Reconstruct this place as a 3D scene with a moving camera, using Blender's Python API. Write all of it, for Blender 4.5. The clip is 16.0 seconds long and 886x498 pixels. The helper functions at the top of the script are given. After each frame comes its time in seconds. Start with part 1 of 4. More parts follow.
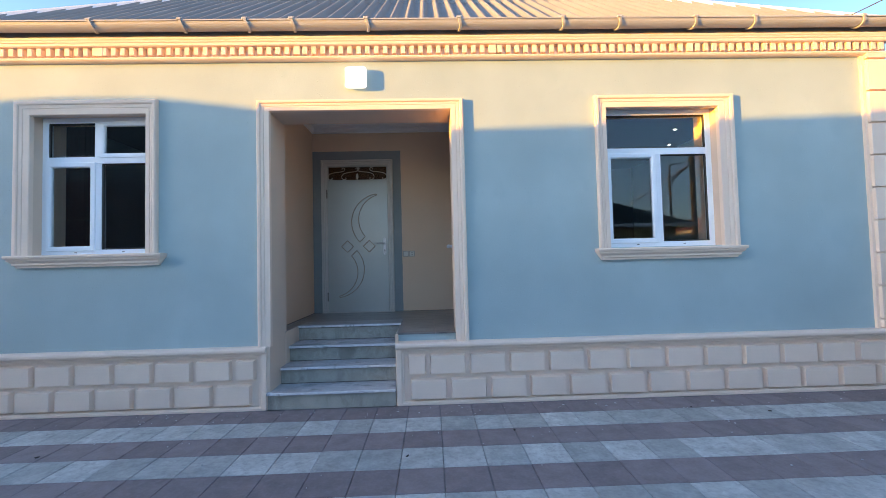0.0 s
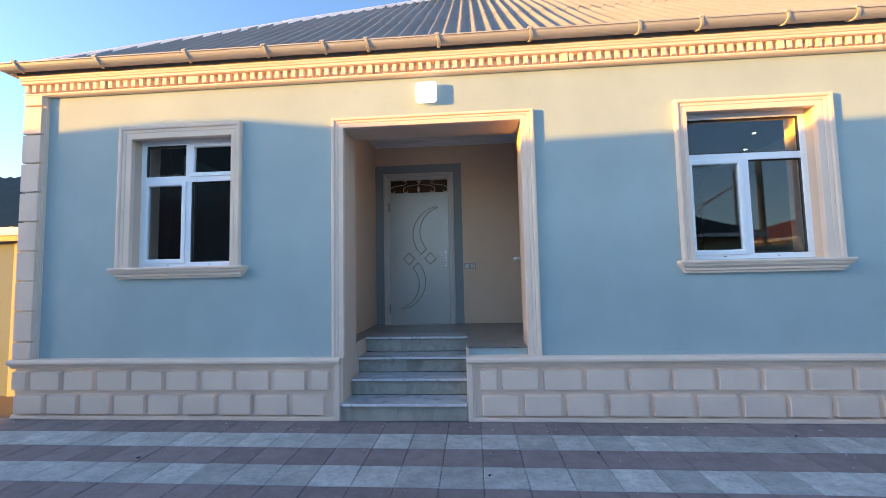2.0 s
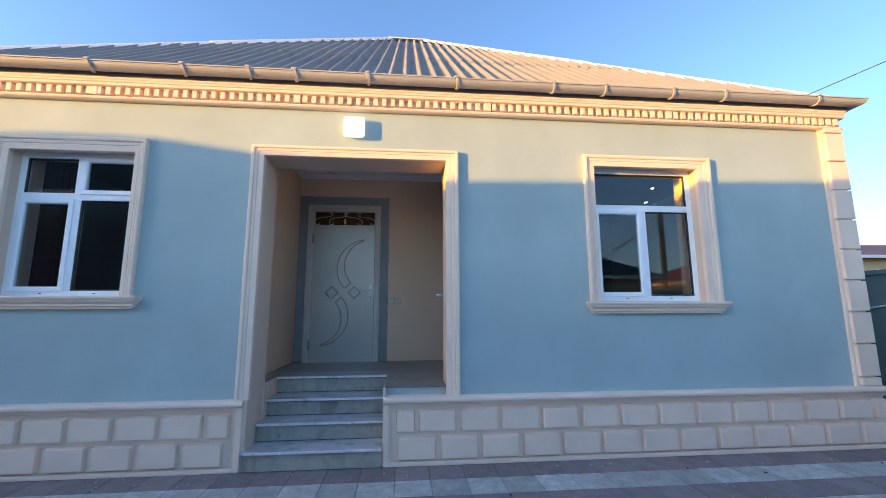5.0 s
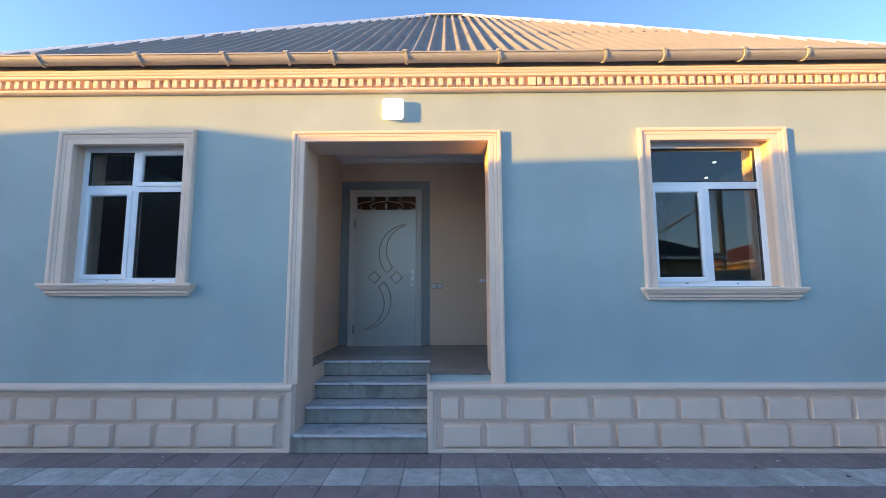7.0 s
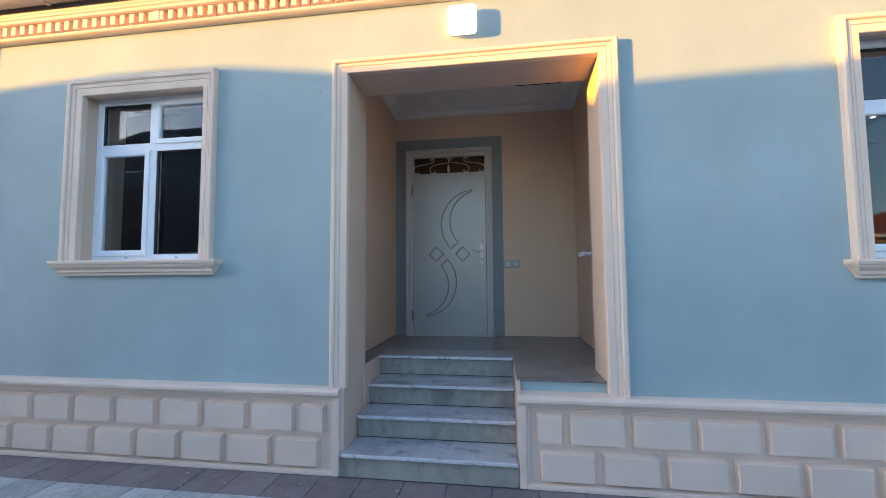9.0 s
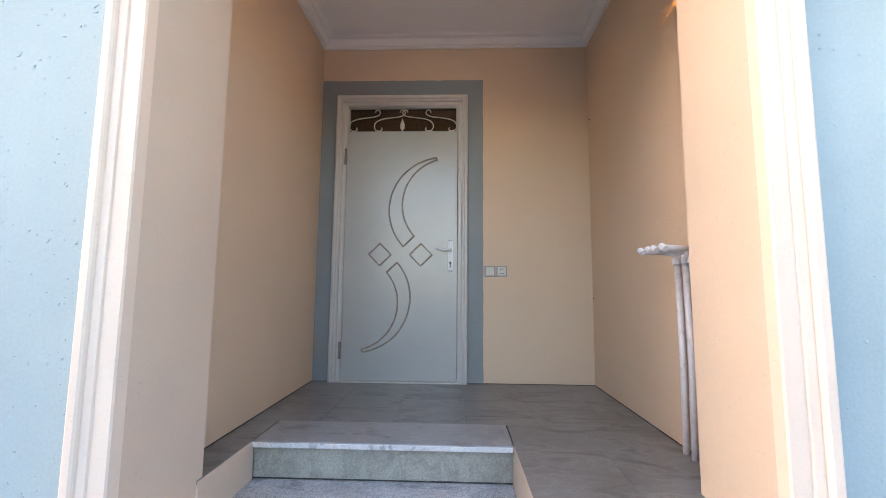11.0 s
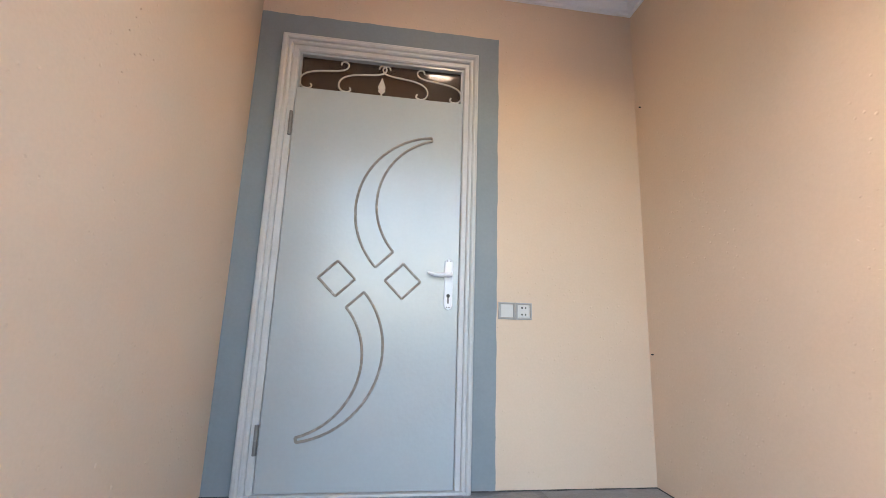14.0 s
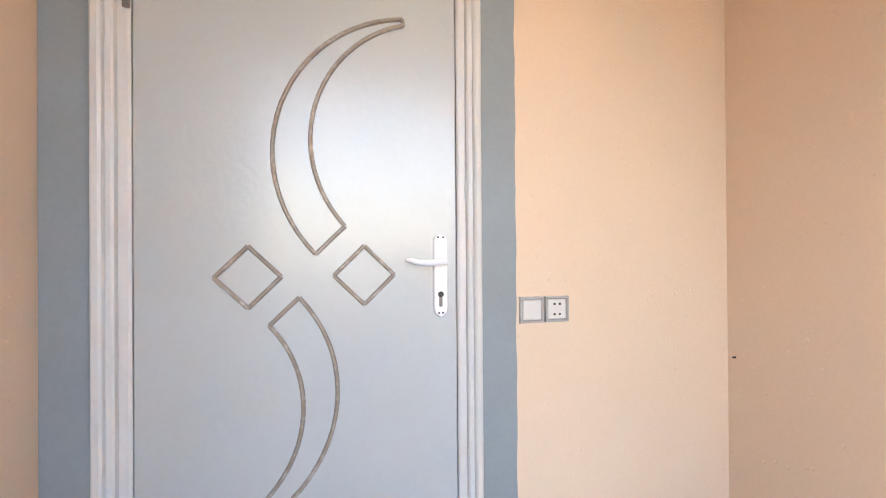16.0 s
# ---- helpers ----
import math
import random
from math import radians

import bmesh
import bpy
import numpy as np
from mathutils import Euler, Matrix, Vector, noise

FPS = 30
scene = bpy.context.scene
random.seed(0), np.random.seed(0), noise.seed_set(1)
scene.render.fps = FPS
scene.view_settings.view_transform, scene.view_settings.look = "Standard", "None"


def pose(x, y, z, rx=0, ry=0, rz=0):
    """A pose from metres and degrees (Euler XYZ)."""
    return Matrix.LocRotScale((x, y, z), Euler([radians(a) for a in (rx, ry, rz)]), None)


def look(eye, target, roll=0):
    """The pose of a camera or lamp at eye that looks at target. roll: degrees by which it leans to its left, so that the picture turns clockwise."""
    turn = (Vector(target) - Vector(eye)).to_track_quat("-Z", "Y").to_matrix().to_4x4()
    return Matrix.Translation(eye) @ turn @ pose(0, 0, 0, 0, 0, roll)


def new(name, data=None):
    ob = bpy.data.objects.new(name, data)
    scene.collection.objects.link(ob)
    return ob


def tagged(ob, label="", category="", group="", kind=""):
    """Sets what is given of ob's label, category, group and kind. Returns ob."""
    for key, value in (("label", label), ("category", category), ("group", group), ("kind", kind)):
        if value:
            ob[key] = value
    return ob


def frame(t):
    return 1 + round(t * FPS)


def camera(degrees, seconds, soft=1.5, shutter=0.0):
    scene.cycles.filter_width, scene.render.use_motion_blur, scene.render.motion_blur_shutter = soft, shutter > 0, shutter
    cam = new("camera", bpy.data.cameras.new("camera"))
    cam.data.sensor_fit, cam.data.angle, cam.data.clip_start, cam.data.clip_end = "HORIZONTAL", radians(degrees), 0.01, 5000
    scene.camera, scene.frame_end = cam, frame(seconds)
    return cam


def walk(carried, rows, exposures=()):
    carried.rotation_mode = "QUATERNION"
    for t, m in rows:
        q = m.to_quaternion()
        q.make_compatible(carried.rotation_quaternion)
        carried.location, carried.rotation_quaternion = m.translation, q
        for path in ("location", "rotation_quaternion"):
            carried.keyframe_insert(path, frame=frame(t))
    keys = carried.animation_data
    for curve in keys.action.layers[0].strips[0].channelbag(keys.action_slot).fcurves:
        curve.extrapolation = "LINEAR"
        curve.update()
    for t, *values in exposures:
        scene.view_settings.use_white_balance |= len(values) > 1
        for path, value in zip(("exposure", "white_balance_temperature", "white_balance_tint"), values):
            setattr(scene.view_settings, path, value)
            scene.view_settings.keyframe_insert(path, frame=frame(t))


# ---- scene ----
cam = camera(95.3, 16.0, soft=0.55)
PATH = [
    (0, (0.353, -4.037, 1.363), (0.413, -2.039, 1.437), -1.4),
    (0.5, (0.316, -4.032, 1.365), (0.276, -2.034, 1.441), -1.4),
    (1, (0.23, -4.015, 1.365), (0.111, -2.02, 1.445), -1.4),
    (1.5, (0.132, -4.003, 1.379), (-0.023, -2.012, 1.473), -1.4),
    (2, (0.077, -4.002, 1.377), (-0.071, -2.012, 1.514), -1.2),
    (2.5, (0.067, -4.001, 1.389), (-0.036, -2.014, 1.583), -0.9),
    (3, (0.068, -4.001, 1.404), (0.04, -2.016, 1.65), -0.5),
    (3.5, (0.081, -3.996, 1.403), (0.142, -2.018, 1.692), -0.2),
    (4, (0.092, -3.989, 1.398), (0.248, -2.02, 1.712), -0.2),
    (4.2, (0.105, -3.984, 1.388), (0.29, -2.019, 1.71), -0.2),
    (6.5, (0.283, -4.008, 1.444), (0.415, -2.025, 1.665), -0.2),
    (7, (0.172, -3.872, 1.449), (0.153, -1.883, 1.658), -0.2),
    (7.5, (0.046, -3.734, 1.443), (-0.114, -1.749, 1.633), -0.3),
    (8, (0.018, -3.485, 1.43), (-0.249, -1.51, 1.596), -0.4),
    (8.5, (-0.046, -3.203, 1.415), (-0.342, -1.229, 1.545), -0.5),
    (10.8, (-0.259, -1.305, 1.369), (-0.351, 0.687, 1.519), 0.4),
    (11, (-0.278, -1.153, 1.388), (-0.346, 0.836, 1.586), 0.5),
    (11.5, (-0.341, -0.849, 1.385), (-0.331, 1.111, 1.784), 0.7),
    (12, (-0.406, -0.64, 1.453), (-0.333, 1.269, 2.043), 0.7),
    (12.5, (-0.446, -0.424, 1.495), (-0.296, 1.427, 2.238), 0.5),
    (13, (-0.482, -0.26, 1.502), (-0.279, 1.563, 2.3), 0.6),
    (13.5, (-0.555, -0.151, 1.501), (-0.318, 1.717, 2.176), 1.1),
    (14, (-0.625, -0.046, 1.451), (-0.368, 1.903, 1.816), 1.9),
    (14.5, (-0.64, 0.105, 1.432), (-0.423, 2.092, 1.499), 2.4),
    (15, (-0.646, 0.35, 1.569), (-0.464, 2.341, 1.576), 1.2),
    (15.5, (-0.662, 0.551, 1.665), (-0.42, 2.536, 1.678), -0.1),
    (16, (-0.584, 0.744, 1.724), (-0.158, 2.698, 1.732), -0.4),
]
EXPOSURES = [(0.0, 1.93, 6950, 11.0), (1.5, 1.93, 6900, 11.0), (2.5, 1.8, 6800, 11.0), (3.5, 1.7, 6500, 10.5), (6.5, 1.68, 6450, 10.0), (7.5, 1.77, 6650, 10.0), (8.7, 1.88, 7000, 11.0), (10.8, 3.16, 9500, 20.0), (11.5, 3.54, 9150, 19.0), (12.5, 3.74, 8300, 14.5), (13.5, 3.85, 8400, 15.0), (14.2, 4.22, 9300, 20.0), (15.0, 4.49, 10000, 23.5), (16.0, 4.49, 10100, 26.5)]
walk(cam, [(t, look(eye, target, roll)) for t, eye, target, roll in PATH], EXPOSURES)

# ---- light ----
SUN_AZ, SUN_EL = 66.5, 4.5      # degrees from the facade's normal towards -x; above the horizon
sun_way = Vector((-math.sin(radians(SUN_AZ)) * math.cos(radians(SUN_EL)), -math.cos(radians(SUN_AZ)) * math.cos(radians(SUN_EL)), math.sin(radians(SUN_EL))))
world = bpy.data.worlds.new("world")
scene.world = world
world.use_nodes = True
wn, wl = world.node_tree.nodes, world.node_tree.links
sky = wn.new("ShaderNodeTexSky")
sky.sky_type, sky.sun_disc = "NISHITA", False
sky.sun_elevation, sky.sun_rotation = radians(16.0), math.atan2(sun_way.x, sun_way.y)
sky.altitude = 0.0
sky.air_density, sky.dust_density, sky.ozone_density = 1.0, 0.8, 4.0
wl.new(sky.outputs[0], wn["Background"].inputs["Color"])
wn["Background"].inputs["Strength"].default_value = 0.128
sun_data = bpy.data.lights.new("sun", "SUN")
sun_data.energy, sun_data.angle, sun_data.color = 3.5, radians(0.5), (1.0, 0.49, 0.06)
sun = new("sun", sun_data)
sun.matrix_world = look((-40, -25, 12), Vector((-40, -25, 12)) - sun_way)


# ---- materials ----
def material(name, colour, rough=0.6, metal=0.0, spread=0.12, grain=60.0, stain=2.0, bump=0.15, tint=None, stained=0.0, speck=0.0, random_tone=0.0, coat=0.0, emit=0.0):
    """Paint, plaster, stone and metal: a colour that varies at two scales, fine relief and optional raised specks."""
    m = bpy.data.materials.new(name)
    m.use_nodes = True
    n, l = m.node_tree.nodes, m.node_tree.links
    b = n["Principled BSDF"]
    b.inputs["Roughness"].default_value, b.inputs["Metallic"].default_value = rough, metal
    b.inputs["Coat Weight"].default_value = coat
    place = n.new("ShaderNodeNewGeometry").outputs["Position"]
    fine = n.new("ShaderNodeTexNoise")
    fine.inputs["Scale"].default_value, fine.inputs["Detail"].default_value = grain, 4
    broad = n.new("ShaderNodeTexNoise")
    broad.inputs["Scale"].default_value, broad.inputs["Detail"].default_value = stain, 5
    l.new(place, fine.inputs["Vector"]), l.new(place, broad.inputs["Vector"])
    both = n.new("ShaderNodeMath")
    both.operation = "MULTIPLY_ADD"
    l.new(fine.outputs[0], both.inputs[0])
    both.inputs[1].default_value = 0.5
    l.new(broad.outputs[0], both.inputs[2])
    ramp = n.new("ShaderNodeMapRange")
    ramp.inputs["From Min"].default_value, ramp.inputs["From Max"].default_value = 0.45, 1.05
    ramp.inputs["To Min"].default_value, ramp.inputs["To Max"].default_value = 1 - spread, 1 + spread
    l.new(both.outputs[0], ramp.inputs["Value"])
    tone = ramp.outputs[0]
    if random_tone:
        info = n.new("ShaderNodeObjectInfo")
        r = n.new("ShaderNodeMapRange")
        r.inputs["To Min"].default_value, r.inputs["To Max"].default_value = 1 - random_tone, 1 + random_tone
        l.new(info.outputs["Random"], r.inputs["Value"])
        mul = n.new("ShaderNodeMath")
        mul.operation = "MULTIPLY"
        l.new(tone, mul.inputs[0]), l.new(r.outputs[0], mul.inputs[1])
        tone = mul.outputs[0]
    scaled = n.new("ShaderNodeVectorMath")
    scaled.operation = "SCALE"
    scaled.inputs[0].default_value = colour
    l.new(tone, scaled.inputs["Scale"])
    out = scaled.outputs[0]
    if tint:
        patch = n.new("ShaderNodeTexNoise")
        patch.inputs["Scale"].default_value, patch.inputs["Detail"].default_value, patch.inputs["Roughness"].default_value = stain * 2.7, 6, 0.65
        l.new(place, patch.inputs["Vector"])
        edge = n.new("ShaderNodeMapRange")
        edge.inputs["From Min"].default_value, edge.inputs["From Max"].default_value = 0.5, 0.72
        edge.inputs["To Max"].default_value = stained
        l.new(patch.outputs[0], edge.inputs["Value"])
        mix = n.new("ShaderNodeMix")
        mix.data_type = "RGBA"
        l.new(edge.outputs[0], mix.inputs["Factor"]), l.new(out, mix.inputs["A"])
        mix.inputs["B"].default_value = (*tint, 1)
        out = mix.outputs["Result"]
    l.new(out, b.inputs["Base Color"])
    height = both.outputs[0]
    if speck:
        dots = n.new("ShaderNodeTexVoronoi")
        dots.inputs["Scale"].default_value = 28.0
        l.new(place, dots.inputs["Vector"])
        near = n.new("ShaderNodeMapRange")
        near.inputs["From Min"].default_value, near.inputs["From Max"].default_value = 0.07, 0.17
        near.inputs["To Min"].default_value, near.inputs["To Max"].default_value = speck, 0.0
        l.new(dots.outputs["Distance"], near.inputs["Value"])
        where = n.new("ShaderNodeTexNoise")
        where.inputs["Scale"].default_value = 5.0
        l.new(place, where.inputs["Vector"])
        gate = n.new("ShaderNodeMapRange")
        gate.inputs["From Min"].default_value, gate.inputs["From Max"].default_value = 0.47, 0.60
        l.new(where.outputs[0], gate.inputs["Value"])
        some = n.new("ShaderNodeMath")
        some.operation = "MULTIPLY"
        l.new(near.outputs[0], some.inputs[0]), l.new(gate.outputs[0], some.inputs[1])
        add = n.new("ShaderNodeMath")
        add.operation = "ADD"
        l.new(some.outputs[0], add.inputs[0]), l.new(height, add.inputs[1])
        height = add.outputs[0]
    if bump:
        bn = n.new("ShaderNodeBump")
        bn.inputs["Strength"].default_value, bn.inputs["Distance"].default_value = bump, 0.004
        l.new(height, bn.inputs["Height"]), l.new(bn.outputs[0], b.inputs["Normal"])
    if emit:
        b.inputs["Emission Color"].default_value = (*colour, 1)
        b.inputs["Emission Strength"].default_value = emit
    return m


def veined(name, base, vein, rough, scale=3.0, stretch=(1, 1, 1), amount=0.6, twist=1.6, grain=120.0, speckle=0.18, grime=0.0):
    """Polished stone: cloudy base with warped veins, fine speckle and patches of trodden-in dirt."""
    m = bpy.data.materials.new(name)
    m.use_nodes = True
    n, l = m.node_tree.nodes, m.node_tree.links
    b = n["Principled BSDF"]
    b.inputs["Roughness"].default_value = rough
    place = n.new("ShaderNodeNewGeometry").outputs["Position"]
    mapping = n.new("ShaderNodeMapping")
    mapping.inputs["Scale"].default_value = stretch
    mapping.inputs["Rotation"].default_value = (0, 0, radians(24))
    l.new(place, mapping.inputs["Vector"])
    info = n.new("ShaderNodeObjectInfo")
    shift = n.new("ShaderNodeVectorMath")
    shift.operation = "MULTIPLY_ADD"
    l.new(info.outputs["Random"], shift.inputs[0])
    shift.inputs[1].default_value = (7, 5, 3)
    l.new(mapping.outputs[0], shift.inputs[2])
    warp = n.new("ShaderNodeTexNoise")
    warp.inputs["Scale"].default_value, warp.inputs["Detail"].default_value, warp.inputs["Distortion"].default_value = scale, 8, twist
    warp.inputs["Roughness"].default_value = 0.62
    l.new(shift.outputs[0], warp.inputs["Vector"])
    ramp = n.new("ShaderNodeValToRGB")
    e = ramp.color_ramp.elements
    e[0].position, e[1].position = 0.36, 0.68
    e[0].color, e[1].color = (*[c * 0.62 for c in base], 1), (*[c * 1.12 for c in base], 1)
    mid = e.new(0.515)
    mid.color = (*[b0 * (1 - amount) + v * amount for b0, v in zip(base, vein)], 1)
    lo = e.new(0.47)
    lo.color = (*base, 1)
    hi = e.new(0.56)
    hi.color = (*base, 1)
    l.new(warp.outputs[0], ramp.inputs[0])
    fine = n.new("ShaderNodeTexNoise")
    fine.inputs["Scale"].default_value = grain
    l.new(place, fine.inputs["Vector"])
    r = n.new("ShaderNodeMapRange")
    r.inputs["From Min"].default_value, r.inputs["From Max"].default_value = 0.3, 0.7
    r.inputs["To Min"].default_value, r.inputs["To Max"].default_value = 1 - speckle, 1 + speckle
    l.new(fine.outputs[0], r.inputs["Value"])
    sc = n.new("ShaderNodeVectorMath")
    sc.operation = "SCALE"
    l.new(ramp.outputs[0], sc.inputs[0]), l.new(r.outputs[0], sc.inputs["Scale"])
    colour = sc.outputs[0]
    if grime:
        dirt = n.new("ShaderNodeTexNoise")
        dirt.inputs["Scale"].default_value, dirt.inputs["Detail"].default_value, dirt.inputs["Roughness"].default_value = 2.6, 7, 0.62
        l.new(place, dirt.inputs["Vector"])
        edge = n.new("ShaderNodeMapRange")
        edge.inputs["From Min"].default_value, edge.inputs["From Max"].default_value = 0.50, 0.70
        edge.inputs["To Max"].default_value = grime
        l.new(dirt.outputs[0], edge.inputs["Value"])
        mix = n.new("ShaderNodeMix")
        mix.data_type = "RGBA"
        l.new(edge.outputs[0], mix.inputs["Factor"]), l.new(colour, mix.inputs["A"])
        mix.inputs["B"].default_value = (0.075, 0.066, 0.058, 1)
        colour = mix.outputs["Result"]
    l.new(colour, b.inputs["Base Color"])
    bn = n.new("ShaderNodeBump")
    bn.inputs["Strength"].default_value, bn.inputs["Distance"].default_value = 0.12, 0.003
    l.new(fine.outputs[0], bn.inputs["Height"]), l.new(bn.outputs[0], b.inputs["Normal"])
    return m


def glass(name, colour=(1, 1, 1), rough=0.0):
    m = bpy.data.materials.new(name)
    m.use_nodes = True
    b = m.node_tree.nodes["Principled BSDF"]
    b.inputs["Base Color"].default_value = (*colour, 1)
    b.inputs["Roughness"].default_value, b.inputs["IOR"].default_value = rough, 1.52
    b.inputs["Transmission Weight"].default_value = 1.0
    return m


BLUE = material("blue_plaster", (0.37, 0.472, 0.482), 0.75, spread=0.12, grain=90, stain=1.3, bump=0.4, speck=3.0, tint=(0.335, 0.445, 0.465), stained=0.6)
CREAM = material("cream_moulding_paint", (0.83, 0.655, 0.53), 0.7, spread=0.06, grain=110, stain=3, bump=0.22, speck=5.0)
PORCH = material("ochre_porch_paint", (0.68, 0.495, 0.357), 0.65, spread=0.05, grain=90, stain=1.5, bump=0.25, speck=9.0)
REVEAL = material("peach_reveal_paint", (0.70, 0.535, 0.415), 0.7, spread=0.05, grain=90, stain=2, bump=0.25, speck=7.0)
BAND = material("grey_wall_band_paint", (0.215, 0.25, 0.262), 0.6, spread=0.08, grain=70, stain=4, bump=0.2)
WHITE = material("white_ceiling_paint", (0.82, 0.81, 0.80), 0.6, spread=0.03, grain=40, stain=1, bump=0.05)
PVC = material("white_window_plastic", (0.88, 0.91, 0.95), 0.35, spread=0.03, grain=30, stain=2, bump=0.03)
DOOR = material("grey_enamel_door_paint", (0.385, 0.41, 0.403), 0.29, spread=0.05, grain=55, stain=3, bump=0.35, tint=(0.40, 0.40, 0.38), stained=0.25)
FRAME = material("pale_frame_enamel", (0.53, 0.52, 0.495), 0.35, spread=0.06, grain=60, stain=6, bump=0.15, tint=(0.42, 0.41, 0.39), stained=0.15)
BEAD = material("taupe_bead_paint", (0.265, 0.215, 0.17), 0.45, spread=0.2, grain=140, stain=12, bump=0.2, tint=(0.55, 0.50, 0.44), stained=0.7)
DOOR.node_tree.nodes["Principled BSDF"].inputs["Specular IOR Level"].default_value = 1.0
FACE = material("off_white_switch_plastic", (0.60, 0.58, 0.54), 0.35, spread=0.03, bump=0.02)
HANDLE = material("white_handle_enamel", (0.74, 0.75, 0.77), 0.3, spread=0.03, bump=0.02)
DARK = material("dark_metal", (0.05, 0.045, 0.04), 0.5, metal=0.6, spread=0.3, bump=0.1)
HINGE = material("worn_hinge_metal", (0.22, 0.20, 0.18), 0.45, metal=0.5, spread=0.3, grain=150, bump=0.1)
IRON = material("cream_wrought_iron_paint", (0.58, 0.55, 0.50), 0.45, spread=0.15, grain=120, bump=0.1)
SWITCH = material("silver_switch_plastic", (0.36, 0.345, 0.32), 0.3, spread=0.04, bump=0.02)
PIPE = material("white_pipe_plastic", (0.72, 0.71, 0.74), 0.35, spread=0.06, grain=30, stain=9, bump=0.04, tint=(0.42, 0.40, 0.40), stained=0.5)
GUTTER = material("beige_gutter_plastic", (0.43, 0.425, 0.415), 0.4, spread=0.05, grain=20, stain=4, bump=0.05)
SLATE = material("grey_corrugated_sheet", (0.25, 0.248, 0.24), 0.7, spread=0.1, grain=70, stain=1.6, bump=0.15, random_tone=0.06)
CAP = material("white_ridge_metal", (0.78, 0.76, 0.74), 0.45, spread=0.05, grain=20, stain=3, bump=0.05)
SOFFIT = material("brown_soffit_board", (0.22, 0.20, 0.18), 0.8, spread=0.15, bump=0.2)
TREAD = veined("white_grey_marble", (0.49, 0.505, 0.53), (0.34, 0.35, 0.37), 0.26, 5.0, (1, 1.6, 1), 0.35, twist=0.5, grain=170, speckle=0.32, grime=0.35)
STONE = veined("speckled_grey_landing_stone", (0.335, 0.335, 0.34), (0.24, 0.235, 0.23), 0.3, 4.0, (1, 1.6, 1), 0.35, twist=0.5, grain=170, speckle=0.28, grime=0.45)
RISER = veined("green_grey_marble", (0.39, 0.375, 0.325), (0.25, 0.235, 0.195), 0.35, 2.4, (1.3, 1, 0.8), 0.5, twist=0.25, grime=0.3)
GROUT = material("dark_dirty_grout", (0.05, 0.047, 0.045), 0.9, spread=0.5, grain=40, stain=9, bump=0.2, tint=(0.2, 0.19, 0.18), stained=0.9)
NOSING = veined("polished_marble_edge", (0.66, 0.66, 0.66), (0.5, 0.5, 0.5), 0.2, 9.0, (1, 1, 1), 0.4, grain=200)
FLOOR = veined("grey_veined_stone_tile", (0.20, 0.192, 0.186), (0.30, 0.288, 0.28), 0.30, 3.2, (1.0, 2.3, 1), 0.40, twist=0.9, speckle=0.12, grime=0.5)
LIGHT_TILE = material("pale_concrete_paver", (0.415, 0.43, 0.415), 0.7, spread=0.3, grain=34, stain=7, bump=0.4, random_tone=0.2, tint=(0.26, 0.265, 0.27), stained=0.75)
MAROON_TILE = material("maroon_concrete_paver", (0.225, 0.186, 0.186), 0.75, spread=0.2, grain=50, stain=8, bump=0.35, random_tone=0.14, tint=(0.27, 0.23, 0.26), stained=0.45)
JOINT = material("paver_joint_sand", (0.24, 0.235, 0.235), 0.95, spread=0.2, bump=0.4)
SOIL = material("brown_soil", (0.16, 0.11, 0.07), 0.95, spread=0.35, grain=30, stain=1, bump=0.6)
# near-black colour paints in the dimness of the rooms behind the glass
ROOM = material("darkened_room_paint", (0.04, 0.043, 0.048), 0.8, spread=0.05, bump=0.05)
WOOD = material("dark_brown_wood", (0.12, 0.07, 0.04), 0.6, spread=0.3, grain=25, bump=0.2)
CURTAIN = material("dark_red_curtain_cloth", (0.05, 0.007, 0.009), 0.9, spread=0.2, grain=200, bump=0.2)
GREYWALL = material("grey_teal_render", (0.16, 0.21, 0.22), 0.85, spread=0.12, grain=30, stain=1.2, bump=0.3)
# kept pale so the added south wall bounces light to the house
PALE = material("pale_bounce_wall_render", (0.58, 0.54, 0.49), 0.85, spread=0.1, grain=25, stain=1, bump=0.25)
PLANK = material("dark_wall_panel", (0.085, 0.085, 0.095), 0.8, spread=0.25, grain=30, stain=3, bump=0.3)
# brown wood, its colour and sheen lowered to paint in the unlit loft
LOFT = material("darkened_loft_wood", (0.032, 0.018, 0.01), 0.8, spread=0.3, grain=25, bump=0.2)
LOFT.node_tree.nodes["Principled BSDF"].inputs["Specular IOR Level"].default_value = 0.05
GREEN_ROOF = material("dark_green_roof_sheet", (0.03, 0.045, 0.035), 0.6, spread=0.25, grain=18, stain=2, bump=0.2)
RED_ROOF = material("red_brown_roof_sheet", (0.30, 0.09, 0.05), 0.65, spread=0.15, grain=10, stain=1, bump=0.15)
RED = material("dark_red_fascia_paint", (0.25, 0.03, 0.05), 0.5, spread=0.1, bump=0.05)
FAR_WALL = material("cream_far_wall", (0.60, 0.46, 0.28), 0.85, spread=0.08, grain=8, stain=0.6, bump=0.1)
CABLE = material("dark_cable", (0.03, 0.03, 0.035), 0.6, spread=0.1, bump=0.0)
WHITE_CABLE = material("white_cable", (0.7, 0.7, 0.7), 0.5, spread=0.05, bump=0.0)
CONCRETE = material("pole_concrete", (0.13, 0.125, 0.12), 0.85, spread=0.15, bump=0.3)
GLOW = material("lit_white_diffuser", (1.0, 0.98, 0.95), 0.4, spread=0.0, bump=0.0, emit=2.2)
LAMP_GLOW = material("lit_opal_plastic", (1.0, 0.97, 0.92), 0.3, spread=0.0, bump=0.0, emit=0.25)
